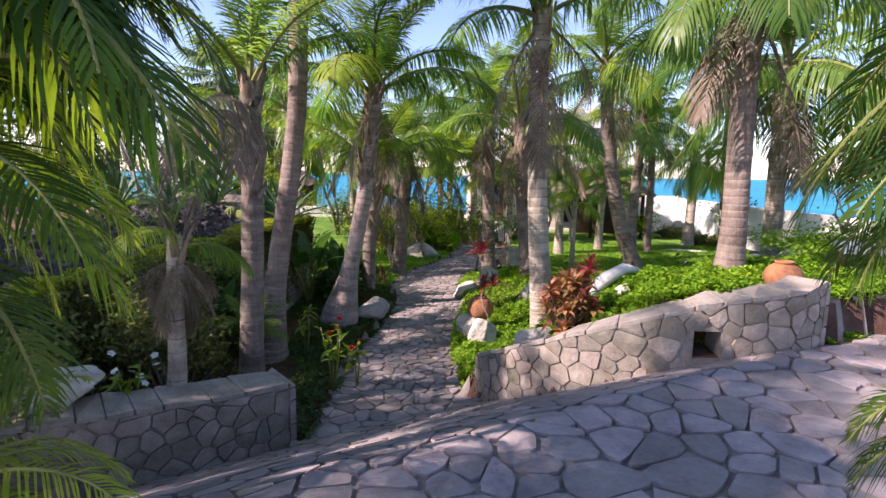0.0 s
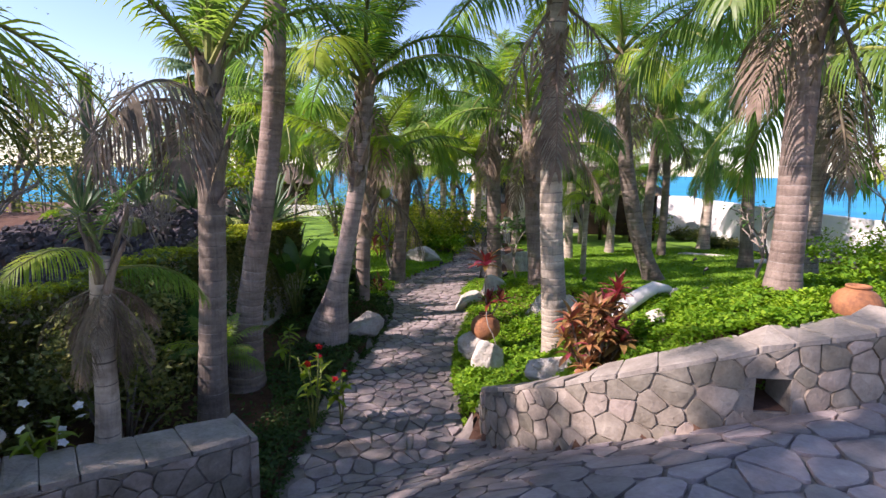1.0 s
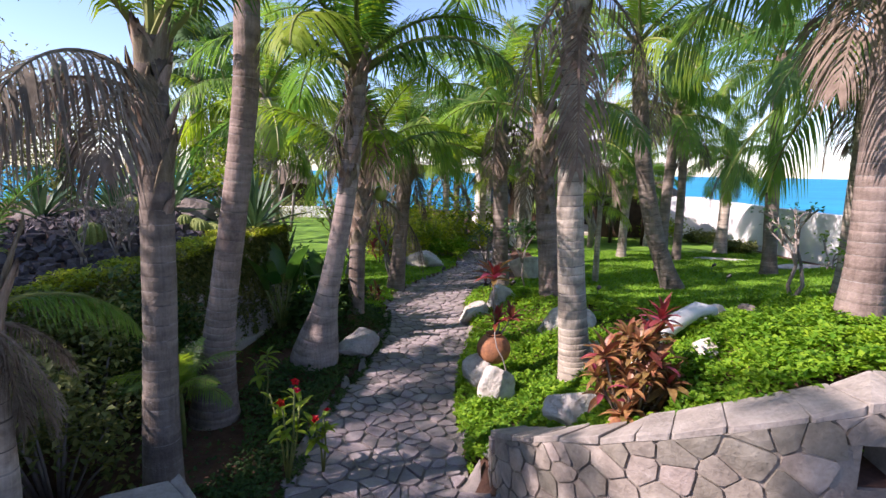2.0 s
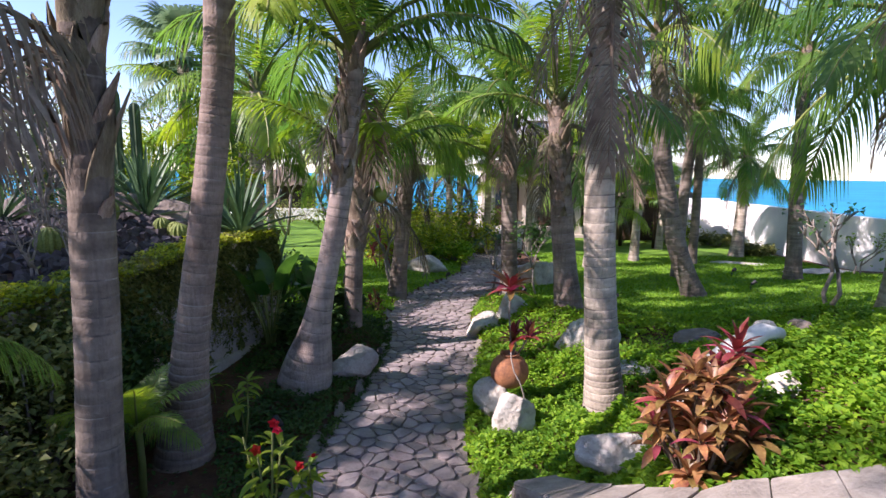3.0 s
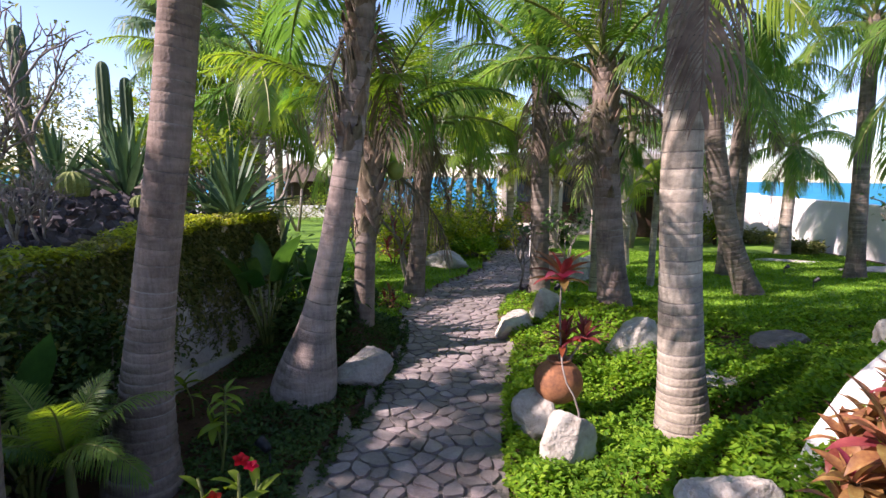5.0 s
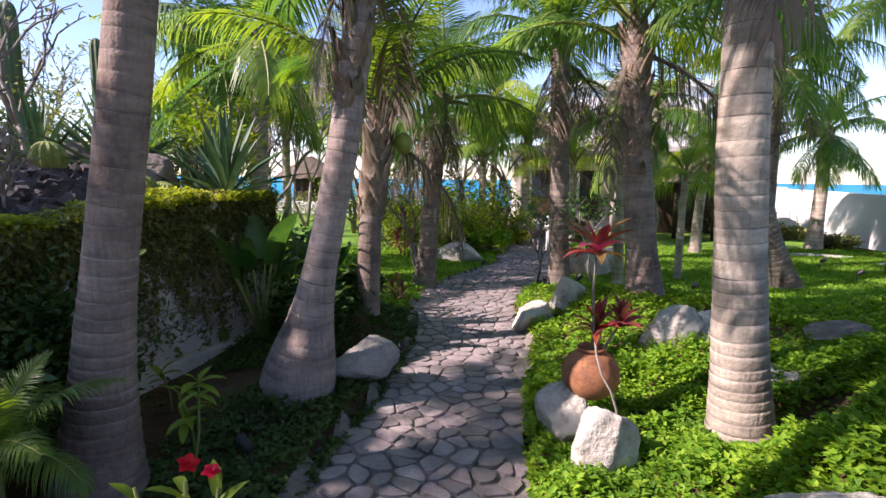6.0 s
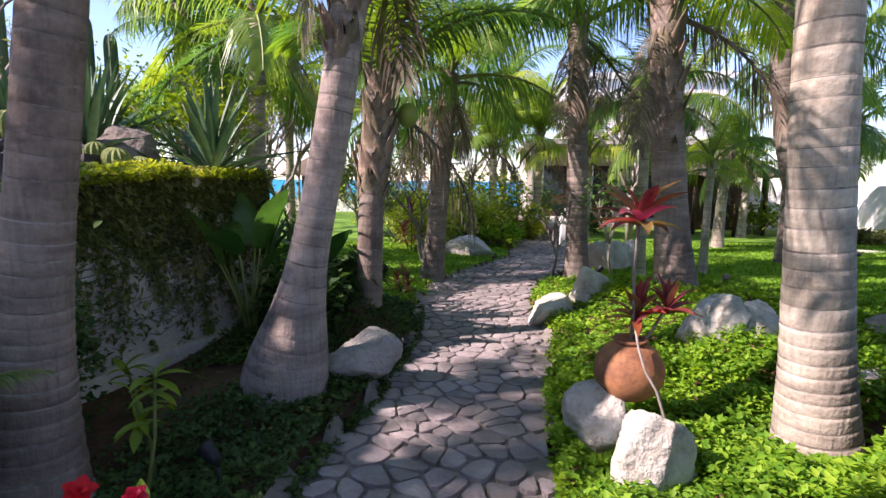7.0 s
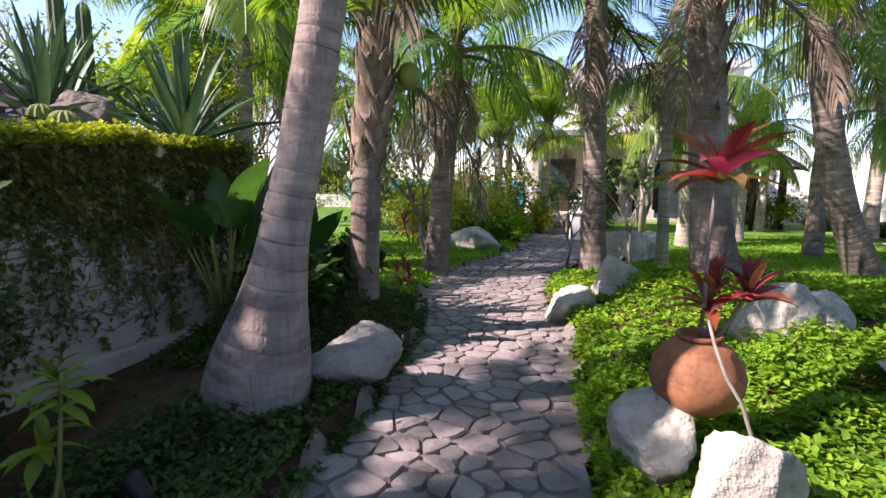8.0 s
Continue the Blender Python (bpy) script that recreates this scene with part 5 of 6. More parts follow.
def near_palm(place, heads, label, seed, mixed=0.3):
    """A clustering palm: several cane stems, each with its fronds."""
    rng = random.Random(seed)
    ob = thing("areca_palm", place, label, "palm", "clustering palms by the drive")
    for hx, hy, hz, n, size, k, lev, a0, a1 in heads:
        pts = [(hx * 0.3, hy * 0.3, -0.05), (hx * 0.6, hy * 0.6, hz * 0.5), (hx, hy, hz)]
        v, f = tube([Vector(p) for p in pts], [0.045, 0.038, 0.032], 10)
        part("cane", mesh("cane", v, f, M_STALK, True), ob)
        for i in range(n):
            a = a0 + (a1 - a0) * ((i * 0.618 + 0.13) % 1.0)
            sc = size * rng.uniform(0.85, 1.12)
            kk = k if rng.random() >= mixed else ("yellow" if k == "green" else "green")
            part("frond", AREC[kk][lev[i % len(lev)]], ob, Matrix.Translation((hx, hy, hz)) @ pose(0, 0, 0, rng.uniform(-16, 16), rng.uniform(-8, 8), a) @ Matrix.Diagonal((sc, sc, sc, 1)))
    return ob


# Green areca fronds take the leaf colour darkened as shade.
AREC = {k: [frond_mesh("frond", a, 1.0, dr, 40, 0.27, hg, m, 300 + i, 0.1, 0.05, 0.0125) for i, (a, dr, hg) in enumerate(((70, 60, 0.1), (45, 85, 0.25), (20, 90, 0.4), (-10, 70, 0.6)))] for k, m in (("green", M_ARECA), ("yellow", M_PALMY))}
near_palm((-2.5, 2.0, 0.2), [(0.05, 0.0, 3.25, 13, 1.45, "green", (1, 2, 2, 3), -70, 95), (0.15, 0.25, 2.3, 7, 1.15, "yellow", (1, 2, 3), -70, 85), (-0.2, 0.1, 1.75, 8, 1.1, "green", (1, 2, 3), -60, 90), (0.25, 0.35, 3.05, 8, 1.35, "green", (2, 3, 2), -40, 80), (0.2, 0.75, 3.0, 10, 1.25, "green", (1, 2, 3, 2), -50, 75)], "large clustering palm with backlit yellow-green fronds", 61)
near_palm((-2.65, 1.15, 0.85), [(1.1, 0.3, 2.4, 14, 1.15, "green", (2, 3, 2, 1), -25, 85), (0.9, 0.55, 2.75, 14, 1.25, "green", (2, 3, 2), -20, 85), (1.0, 0.5, 1.8, 8, 0.95, "yellow", (2, 3, 1), -30, 80)], "arching clump palm with dark fronds beside the drive", 64, 0.12)
near_palm((-2.0, 1.95, 0.6), [(0.05, 0.1, 0.75, 9, 0.85, "yellow", (1, 2, 3), -80, 110)], "low palm clump beside the stone wall", 62)
near_palm((1.95, 1.5, 1.1), [(0.1, 0.0, 2.1, 18, 1.15, "green", (1, 2, 3, 3), 60, 270), (0.15, 0.3, 1.7, 14, 0.98, "green", (2, 3), 80, 280), (0.2, 0.2, 0.8, 11, 0.8, "green", (1, 2, 3), 90, 250)], "dark clustering palm beside the drive", 63, 0.0)

# ---------------------------------------------------------------- palms farther off
palm((2.35, 14.0, 0.1), [(2.33, 14.0, 1.4), (2.3, 14.0, 3.1)], 0.09, 0.075, "slim pale palm beyond the boulders", 31, 0.02, (0.9, 1.0), 4, 12, 1.5, yellow=0.45, dead=1)
palm((3.7, 14.8, 0.0), [(3.7, 14.8, 1.0), (3.72, 14.8, 2.0)], 0.07, 0.06, "slender young palm on the lawn", 32, 0.01, (0.9, 1.0), 3, 11, 1.2, yellow=0.45, dead=1, low=3)
palm((5.6, 18.8, -0.05), [(5.65, 18.8, 1.4), (5.8, 18.8, 2.6)], 0.13, 0.11, "palm on the lawn in front of the house", 33, 0.04, (0.7, 1.0), 8, 14, 1.7, yellow=0.45, dead=1)
palm((7.4, 21.5, -0.05), [(7.45, 21.5, 1.2), (7.5, 21.5, 2.3)], 0.12, 0.1, "fan palm with yellow leaves near the white wall", 34, 0.03, (0.7, 1.0), 6, 13, 1.0, yellow=0.45, dead=1, fan=True, group="fan palms")
palm((2.6, 20.5, 0.0), [(2.6, 20.5, 1.2), (2.62, 20.5, 2.4)], 0.12, 0.1, "bright young coconut palm before the house", 35, 0.03, (0.7, 1.0), 8, 14, 2.2, tint="yellow", dead=1, low=2)
palm((1.2, 20.5, 0.0), [(1.2, 20.5, 1.5), (1.22, 20.5, 3.0)], 0.12, 0.10, "young palm with bright upright fronds at the path's end", 36, 0.03, (0.7, 1.0), 8, 16, 2.3, tint="yellow", dead=2, low=1)
palm((-0.1, 20.0, 0.0), [(-0.1, 20.0, 1.4), (-0.1, 20.0, 2.6)], 0.12, 0.10, "bright palm in the shrubbery at the path's end", 37, 0.03, (0.7, 1.0), 8, 18, 2.2, tint="yellow", dead=2, low=2)
palm((-3.9, 13.2, 0.0), [(-3.9, 13.2, 2.0), (-3.8, 13.2, 4.1)], 0.14, 0.12, "coconut palm behind the terrace wall", 40, 0.04, (0.7, 1.0), 8, 13, 2.5, yellow=0.45, dead=1)
palm((-6.3, 15.2, 0.0), [(-6.3, 15.2, 2.5), (-6.2, 15.2, 5.2)], 0.16, 0.14, "large fan palm behind the cactus bed", 41, 0.05, (0.7, 1.0), 10, 30, 1.5, tint="blue", yellow=0.1, dead=0, fan=True, group="fan palms")
palm((-5.0, 14.2, 0.0), [(-5.0, 14.2, 2.0), (-4.95, 14.2, 3.7)], 0.14, 0.12, "coconut palm with arching fronds behind the terrace", 42, 0.04, (0.7, 1.0), 8, 13, 2.4, tint="green", yellow=0.25, dead=2)
palm((11.2, 12.8, -0.1), [(11.2, 12.8, 2.0), (11.1, 12.8, 4.4)], 0.14, 0.12, "coconut palm by the sea wall", 43, 0.05, (0.8, 1.0), 8, 13, 2.4, yellow=0.45, dead=1)
palm((3.9, 17.5, 0.0), [(3.9, 17.5, 1.6), (3.95, 17.5, 3.6)], 0.14, 0.12, "palm in front of the house porch", 45, 0.04, (0.7, 1.0), 8, 13, 2.3, yellow=0.45, dead=1)


# Unseen palms, added left of the view to shade path, bed and drive.
for k, (x, y, z) in enumerate(((-6.6, 1.9, 5.2), (-6.1, 3.3, 4.6), (-7.4, 5.2, 4.6), (-7.2, 6.5, 4.75), (-9.5, 2.6, 5.7), (-9.5, 4.3, 5.5), (-5.6, 0.0, 6.4), (-5.6, 1.2, 7.4))):
    palm((x, y, 1.6), [(x + 0.1, y, 3.0), (x + 0.2, y, z)], 0.15, 0.12, "unseen coconut palm added on the terrace to cast shade", 50 + k, 0.05, (0.85, 1.0), 6, 11 if k > 5 else 15, (2.0, 2.0, 2.0, 2.0, 1.45, 1.45, 2.3, 1.6)[k], dead=3)


# ---------------------------------------------------------------- cactus bed
def gravel():
    rng = random.Random(2)
    got = []
    for i in range(2600):
        y = rng.uniform(4.2, 10.3)
        x = along(TERRACE, y) - 0.3 - rng.random() ** 1.4 * 2.6
        s = rng.uniform(0.025, 0.07)
        v, f = box(-s, -s * 0.8, -s * 0.6, s, s * 0.8, s * 0.6)
        v = [tuple(Vector(p) * rng.uniform(0.7, 1.2)) for p in v]
        got.append(moved((v, f), pose(x, y, terrain(x, y) + s * 0.4, rng.uniform(0, 90), rng.uniform(0, 90), rng.uniform(0, 360))))
    return joined(*got)


solid("volcanic_gravel", mesh("volcanic_gravel", *gravel(), M_LAVA), "dark purple-grey volcanic gravel of the cactus bed", "gravel", kind="stuff")


def ribbed(rad, ribs, name, mat, levels):
    """A ribbed cactus body of unit height; levels: pairs of height and width."""
    v, f, seg = [], [], ribs * 2
    for q, r in levels:
        for k in range(seg):
            a = 2 * math.pi * k / seg
            rr = rad * r * (1.0 if k % 2 else 0.84)
            v.append((rr * math.cos(a), rr * math.sin(a), q))
    for i in range(len(levels) - 1):
        for k in range(seg):
            a, b = i * seg + k, i * seg + (k + 1) % seg
            f.append((a, b, b + seg, a + seg))
    f.append(tuple(range((len(levels) - 1) * seg, len(levels) * seg)))
    return mesh(name, v, f, mat)


COLUMN = ribbed(0.5, 9, "column", M_CACTUS, [(0, 0.8), (0.2, 0.95), (0.5, 1.0), (0.8, 1.02), (0.93, 1.0), (0.965, 0.9), (0.985, 0.7), (0.997, 0.35), (1.0, 0.05)])


def cactus(place, label, cols):
    ob = thing("column_cactus", place, label, "cactus", "column cacti")
    for x, y, h, r in cols:
        part("column", COLUMN, ob, Matrix.Translation((x, y, -0.05)) @ Matrix.Diagonal((r * 2, r * 2, h, 1)))
    return ob


cactus((-8.0, 13.0, 1.0), "tall dark column cactus against the sky", [(0, 0, 3.75, 0.14)])
cactus((-6.5, 13.0, 1.1), "pair of tall green column cacti", [(0, 0, 3.05, 0.11), (0.33, 0.1, 2.8, 0.10)])
BARREL = ribbed(0.55, 13, "body", M_BARREL, [(0, 0.7), (0.15, 0.9), (0.35, 1.0), (0.55, 0.99), (0.72, 0.88), (0.86, 0.68), (0.95, 0.42), (0.98, 0.2), (0.97, 0.05)])
for k, (x, y, r) in enumerate([(-3.34, 9.6, 0.10), (-3.52, 9.52, 0.11), (-3.63, 9.62, 0.10), (-3.80, 9.62, 0.10), (-3.45, 9.72, 0.09), (-4.40, 9.4, 0.15), (-2.96, 9.75, 0.12), (-4.2, 8.2, 0.14)]):
    solid("barrel_cactus", BARREL, "round golden-green barrel cactus on volcanic gravel", "cactus", "barrel cacti", m=Matrix.Translation((x, y, terrain(x, y) + 0.01)) @ Matrix.Diagonal((r * 2, r * 2, r * 2, 1)))

SPIKE = [mesh("leaf", *strap(0.9, 0.075, r, fl, 5, 0.3), M_AGAVE, True) for r, fl in ((82, 6), (65, 12), (45, 20), (25, 25))]


def agave(place, label, n, size, seed):
    rng = random.Random(seed)
    ob = thing("agave", place, label, "agave", "spiky plants of the cactus bed")
    for i in range(n):
        sc = size * rng.uniform(0.8, 1.1)
        part("leaf", SPIKE[min(3, int(i / n * 4))], ob, pose(0, 0, 0.02, 0, rng.uniform(-7, 7), i * 137.5) @ Matrix.Diagonal((sc, sc, sc, 1)))
    return ob


agave((-3.02, 10.25, 1.62), "large spiky green agave on the terrace", 34, 1.15, 1)
agave((-4.4, 10.3, 1.8), "spiky agave among the boulders", 30, 1.2, 2)
agave((-3.6, 10.95, 1.3), "tall sword-leaved plant behind the boulders", 28, 1.3, 3)
agave((-4.75, 10.9, 1.85), "dark sword-leaved plant behind the twig shrub", 30, 1.25, 6)
agave((-5.2, 10.2, 1.85), "dark green agave under the column cacti", 28, 1.1, 7)
agave((-5.7, 11.3, 1.2), "tall dark agave at the terrace rear", 28, 1.7, 8)
agave((-5.6, 9.2, 1.85), "spiky green agave at the back of the bed", 26, 1.0, 4)
agave((-2.9, 11.2, 0.6), "sword-leaved plant at the terrace corner", 26, 1.2, 5)


# ---------------------------------------------------------------- bare and leafy trees
def branches(rng, start, heading, length, radius, depth, out, tips):
    end = start + heading * length
    mid = (start + end) / 2 + Vector((rng.uniform(-1, 1), rng.uniform(-1, 1), rng.uniform(-0.5, 1))) * length * 0.12
    out.append(tube([start, mid, end], [radius, radius * 0.85, radius * 0.7], 6))
    if depth == 0:
        tips.append(end)
        return
    for _ in range(rng.choice((2, 2, 3))):
        d = (heading + Vector((rng.uniform(-1, 1), rng.uniform(-1, 1), rng.uniform(-0.25, 0.7))) * 0.75).normalized()
        branches(rng, end, d, length * rng.uniform(0.6, 0.85), radius * 0.68, depth - 1, out, tips)


def twig_tree(place, label, height, radius, depth, seed, leaves=0, name="bare_tree", leaf_mat=None, lean=(0, 0)):
    rng = random.Random(seed)
    ob = thing(name, place, label, "tree", "leafless and thin-leaved trees")
    out, tips = [], []
    for k in range(2 if depth > 2 else 1):
        branches(rng, Vector((0, 0, -0.05)), Vector((lean[0] + rng.uniform(-0.25, 0.25), lean[1] + rng.uniform(-0.25, 0.25), 1)).normalized(), height * 0.36, radius, depth, out, tips)
    part("wood", mesh("wood", *joined(*out), M_TWIG, True), ob)
    if leaves:
        spots = []
        for t in tips:
            for _ in range(leaves):
                spots.append((t.x + rng.gauss(0, 0.06), t.y + rng.gauss(0, 0.06), t.z + rng.gauss(0, 0.06), rng.uniform(0.06, 0.13), rng.uniform(-0.8, 0.9)))
        part("foliage", leaf_field("foliage", spots, leaf_mat or M_SHRUB, None, seed=seed), ob)
    return ob


twig_tree((-4.6, 8.6, terrain(-4.6, 8.6) - 0.03), "tangled leafless grey shrub in the cactus bed", 1.1, 0.03, 4, 5)
for k, (x, y) in enumerate(((-3.66, 7.9), (-3.78, 8.2), (-3.95, 8.45), (-4.15, 8.2), (-3.9, 7.6))):
    twig_tree((x, y, terrain(x, y) - 0.03), "dense leafless grey twig shrub on the terrace", 0.62, 0.018, 4, 90 + k, name="twig_shrub")
twig_tree((-5.4, 7.2, terrain(-5.4, 7.2) - 0.03), "leafless grey shrub on the terrace", 1.2, 0.03, 4, 6)
twig_tree((-6.6, 11.8, 1.5), "bare thin tree against the sky", 3.2, 0.05, 4, 7, 1, leaf_mat=M_CREEPER)
twig_tree((-9.0, 12.0, 1.2), "bare tree at the far side of the cactus bed", 3.6, 0.06, 5, 8)
twig_tree((6.7, 12.0, 0.3), "bare frangipani with a few leaf tufts", 2.0, 0.045, 3, 9, 3, leaf_mat=M_BROAD)
twig_tree((10.6, 16.4, -0.1), "young frangipani before the white wall", 1.4, 0.03, 3, 10, 5)
twig_tree((5.1, 20.8, 0.0), "grey leafless tree in front of the house", 4.2, 0.09, 5, 11)
twig_tree((3.6, 19.6, 0.0), "leafless silver tree by the porch", 3.8, 0.07, 5, 12)
twig_tree((7.2, 9.3, 0.9), "thin-leaved tree behind the pale palm", 2.4, 0.03, 4, 13, 6, "leafy_tree")
twig_tree((-1.35, 14.6, 0.0), "low crooked tree with yellow-green leaves on the lawn", 2.0, 0.04, 4, 14, 7, "leafy_tree")
twig_tree((-2.3, 13.9, 0.0), "low branching tree on the lawn edge", 1.7, 0.04, 4, 15, 7, "leafy_tree")
twig_tree((-4.4, 12.3, 0.0), "leafy tree behind the terrace corner", 2.6, 0.05, 5, 16, 9, "leafy_tree")
twig_tree((0.95, 14.3, 0.05), "small leafy tree beside the boulders", 1.4, 0.025, 3, 17, 7, "leafy_tree", M_BROAD)
twig_tree((1.75, 13.4, 0.2), "sapling with green leaves beside the dark palm", 1.5, 0.02, 3, 18, 7, "leafy_tree", M_BROAD)


for k, (x, y, h) in enumerate(((-4.3, 21.5, 4.6), (-6.6, 23.5, 5.0), (-9.2, 25.5, 5.2), (-2.3, 22.8, 4.6), (-11.8, 23.5, 5.0), (-0.9, 24.6, 4.8), (0.6, 23.2, 4.4), (-7.8, 19.5, 4.4), (-5.6, 17.6, 3.6), (4.4, 22.6, 4.2), (-13.5, 20.0, 5.0))):
    twig_tree((x, y, -0.02), "leafy sunlit tree at the back of the garden", h, 0.07, 5, 200 + k, 8, "leafy_tree", (M_SHRUB, M_CREEPER, M_SHRUB)[k % 3])
palm((-3.3, 19.4, 0.0), [(-3.3, 19.4, 1.8), (-3.25, 19.4, 3.6)], 0.13, 0.11, "coconut palm at the back of the lawn", 70, 0.04, (0.6, 1.0), 14, 18, 2.4, yellow=0.45, dead=4)
palm((-6.0, 20.0, 0.0), [(-6.0, 20.0, 2.2), (-5.95, 20.0, 4.6)], 0.13, 0.11, "tall coconut palm behind the far lawn", 71, 0.04, (0.6, 1.0), 14, 18, 2.5, yellow=0.45, dead=4)
palm((0.3, 24.0, 0.0), [(0.3, 24.0, 2.2), (0.35, 24.0, 4.8)], 0.13, 0.11, "tall coconut palm beside the house", 72, 0.04, (0.6, 1.0), 14, 18, 2.5, yellow=0.45, dead=4)
palm((7.2, 18.4, -0.05), [(7.2, 18.4, 2.2), (7.1, 18.4, 4.9)], 0.13, 0.11, "tall coconut palm on the lawn toward the sea", 74, 0.04, (0.7, 1.0), 10, 16, 2.4, yellow=0.3, dead=4, mat=M_TRUNKD)


def shrub(place, dims, label, seed, mat=None, leaf=0.09, n=1500):
    """A bush: stems and many leaves in uneven clumps."""
    rng = random.Random(seed)
    ob = thing("shrub", place, label, "shrub", "garden shrubs")
    out, spots, clumps = [], [], []
    for k in range(16):
        a, q = rng.uniform(0, 6.28), rng.random() ** 0.5
        c = Vector((math.cos(a) * q * dims[0], math.sin(a) * q * dims[1], dims[2] * rng.uniform(0.3, 1.0) * (1 - 0.35 * q)))
        clumps.append((c, rng.uniform(0.16, 0.34)))
        out.append(tube([Vector((c.x * 0.2, c.y * 0.2, -0.03)), Vector((c.x * 0.6, c.y * 0.6, c.z * 0.55)), c], [0.018, 0.012, 0.006], 5))
    for _ in range(n):
        c, s = rng.choice(clumps)
        spots.append((c.x + rng.gauss(0, s * dims[0] * 0.8), c.y + rng.gauss(0, s * dims[1] * 0.8), max(0.02, c.z + rng.gauss(0, s * dims[2] * 0.5)), leaf * rng.uniform(0.6, 1.3), rng.uniform(-0.7, 1.0)))
    part("wood", mesh("wood", *joined(*out), M_TWIG, True), ob)
    part("foliage", leaf_field("foliage", spots, mat or M_SHRUB, None, seed=seed), ob)
    return ob


# Plants in the darkened cover leaf carry shade in their colour.
for k, (x, y, w, h, m, lab) in enumerate([
    (-0.9, 18.6, 0.8, 1.1, M_SHRUB, "yellow-green leafy shrub at the path's end"), (-0.1, 19.6, 0.8, 1.4, M_SHRUB, "tall yellow-green shrub at the path's end"),
    (0.0, 18.0, 0.6, 0.7, M_COVER, "low green shrub on the path bend"), (-1.7, 19.6, 1.0, 1.7, M_SHRUB, "dense shrub behind the lawn"),
    (-2.8, 20.5, 1.0, 1.4, M_CREEPER, "dark green shrub behind the lawn"), (0.8, 21.8, 0.9, 1.6, M_COVER, "green shrub near the house"),
    (-0.6, 21.5, 1.2, 2.3, M_SHRUB, "tall backlit shrub in the far bed"), (8.3, 22.6, 0.8, 1.2, M_SHRUB, "bright shrub against the shaded wall"),
    (2.6, 21.8, 0.6, 0.8, M_BROAD, "dark shrub at the house corner"), (10.2, 20.4, 0.5, 0.45, M_CREEPER, "low shrub at the white wall's foot"),
    (10.0, 22.6, 0.6, 0.5, M_CREEPER, "low grey-green shrub by the wall"), (-8.5, 28.8, 2.0, 1.2, M_CREEPER, "wide shrub near the low wall"),
    (-3.4, 24.0, 1.6, 2.4, M_CREEPER, "large dark shrub at the far lawn"), (-5.5, 27.0, 1.8, 1.8, M_SHRUB, "broad shrub at the far lawn"),
    (-8.6, 12.2, 1.4, 4.3, M_CREEPER, "dull green shrub behind the cactus bed"), (-10.8, 12.4, 1.6, 4.6, M_COVERD, "dark shrub at the far side of the cactus bed"), (-7.0, 14.6, 1.1, 4.0, M_SHRUB, "yellow-green shrub behind the column cacti"), (-9.4, 9.2, 1.2, 1.3, M_CREEPER, "dense shrub on the upper terrace"), (-13.0, 13.0, 1.9, 4.8, M_COVERD, "large dark shrub beyond the terrace"), (-11.5, 8.6, 1.3, 1.6, M_CREEPER, "dull green shrub on the upper terrace"), (-5.4, 14.6, 1.0, 3.0, M_CREEPER, "tall shrub between fan palm and cacti"), (-10.0, 16.5, 2.2, 4.6, M_CREEPER, "broad shrub at the garden boundary"),
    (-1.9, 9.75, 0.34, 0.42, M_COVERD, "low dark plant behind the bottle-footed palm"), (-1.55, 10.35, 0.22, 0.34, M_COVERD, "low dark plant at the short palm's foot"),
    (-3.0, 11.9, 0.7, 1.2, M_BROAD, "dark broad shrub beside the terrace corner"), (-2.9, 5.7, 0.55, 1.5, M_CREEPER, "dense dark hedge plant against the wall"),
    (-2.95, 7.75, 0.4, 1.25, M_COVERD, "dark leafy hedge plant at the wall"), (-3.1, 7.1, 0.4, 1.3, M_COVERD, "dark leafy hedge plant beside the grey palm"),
    (-3.3, 6.7, 0.6, 1.6, M_CREEPER, "dark hedge plant over the wall"), (-3.9, 4.9, 0.6, 1.5, M_CREEPER, "overgrown dark shrub behind the low wall"),
    (-3.4, 3.6, 0.6, 1.7, M_CREEPER, "shaded shrub beyond the stone wall"), (7.6, 8.6, 1.0, 0.8, M_COVER, "green shrub on the slope"), (5.6, 7.6, 1.0, 0.45, M_COVER, "low leafy shrub on the raised bed"),
]):
    shrub((x, y, terrain(x, y)), (w, w, h), lab, 100 + k, m, 0.07 if y < 9 else 0.12, 2600 if y < 9 else (3600 if h > 3.6 else 1500))
# These bushes use the brightened leaf, so their sunlight is in the colour.
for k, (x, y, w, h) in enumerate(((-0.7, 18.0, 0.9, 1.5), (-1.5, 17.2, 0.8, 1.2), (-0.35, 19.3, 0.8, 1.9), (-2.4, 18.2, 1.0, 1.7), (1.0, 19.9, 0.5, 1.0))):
    shrub((x, y, terrain(x, y)), (w, w, h), "yellow-green bush, colour brightened as sunlit, at the bend of the path", 160 + k, M_SUNLEAF, 0.11, 1100)


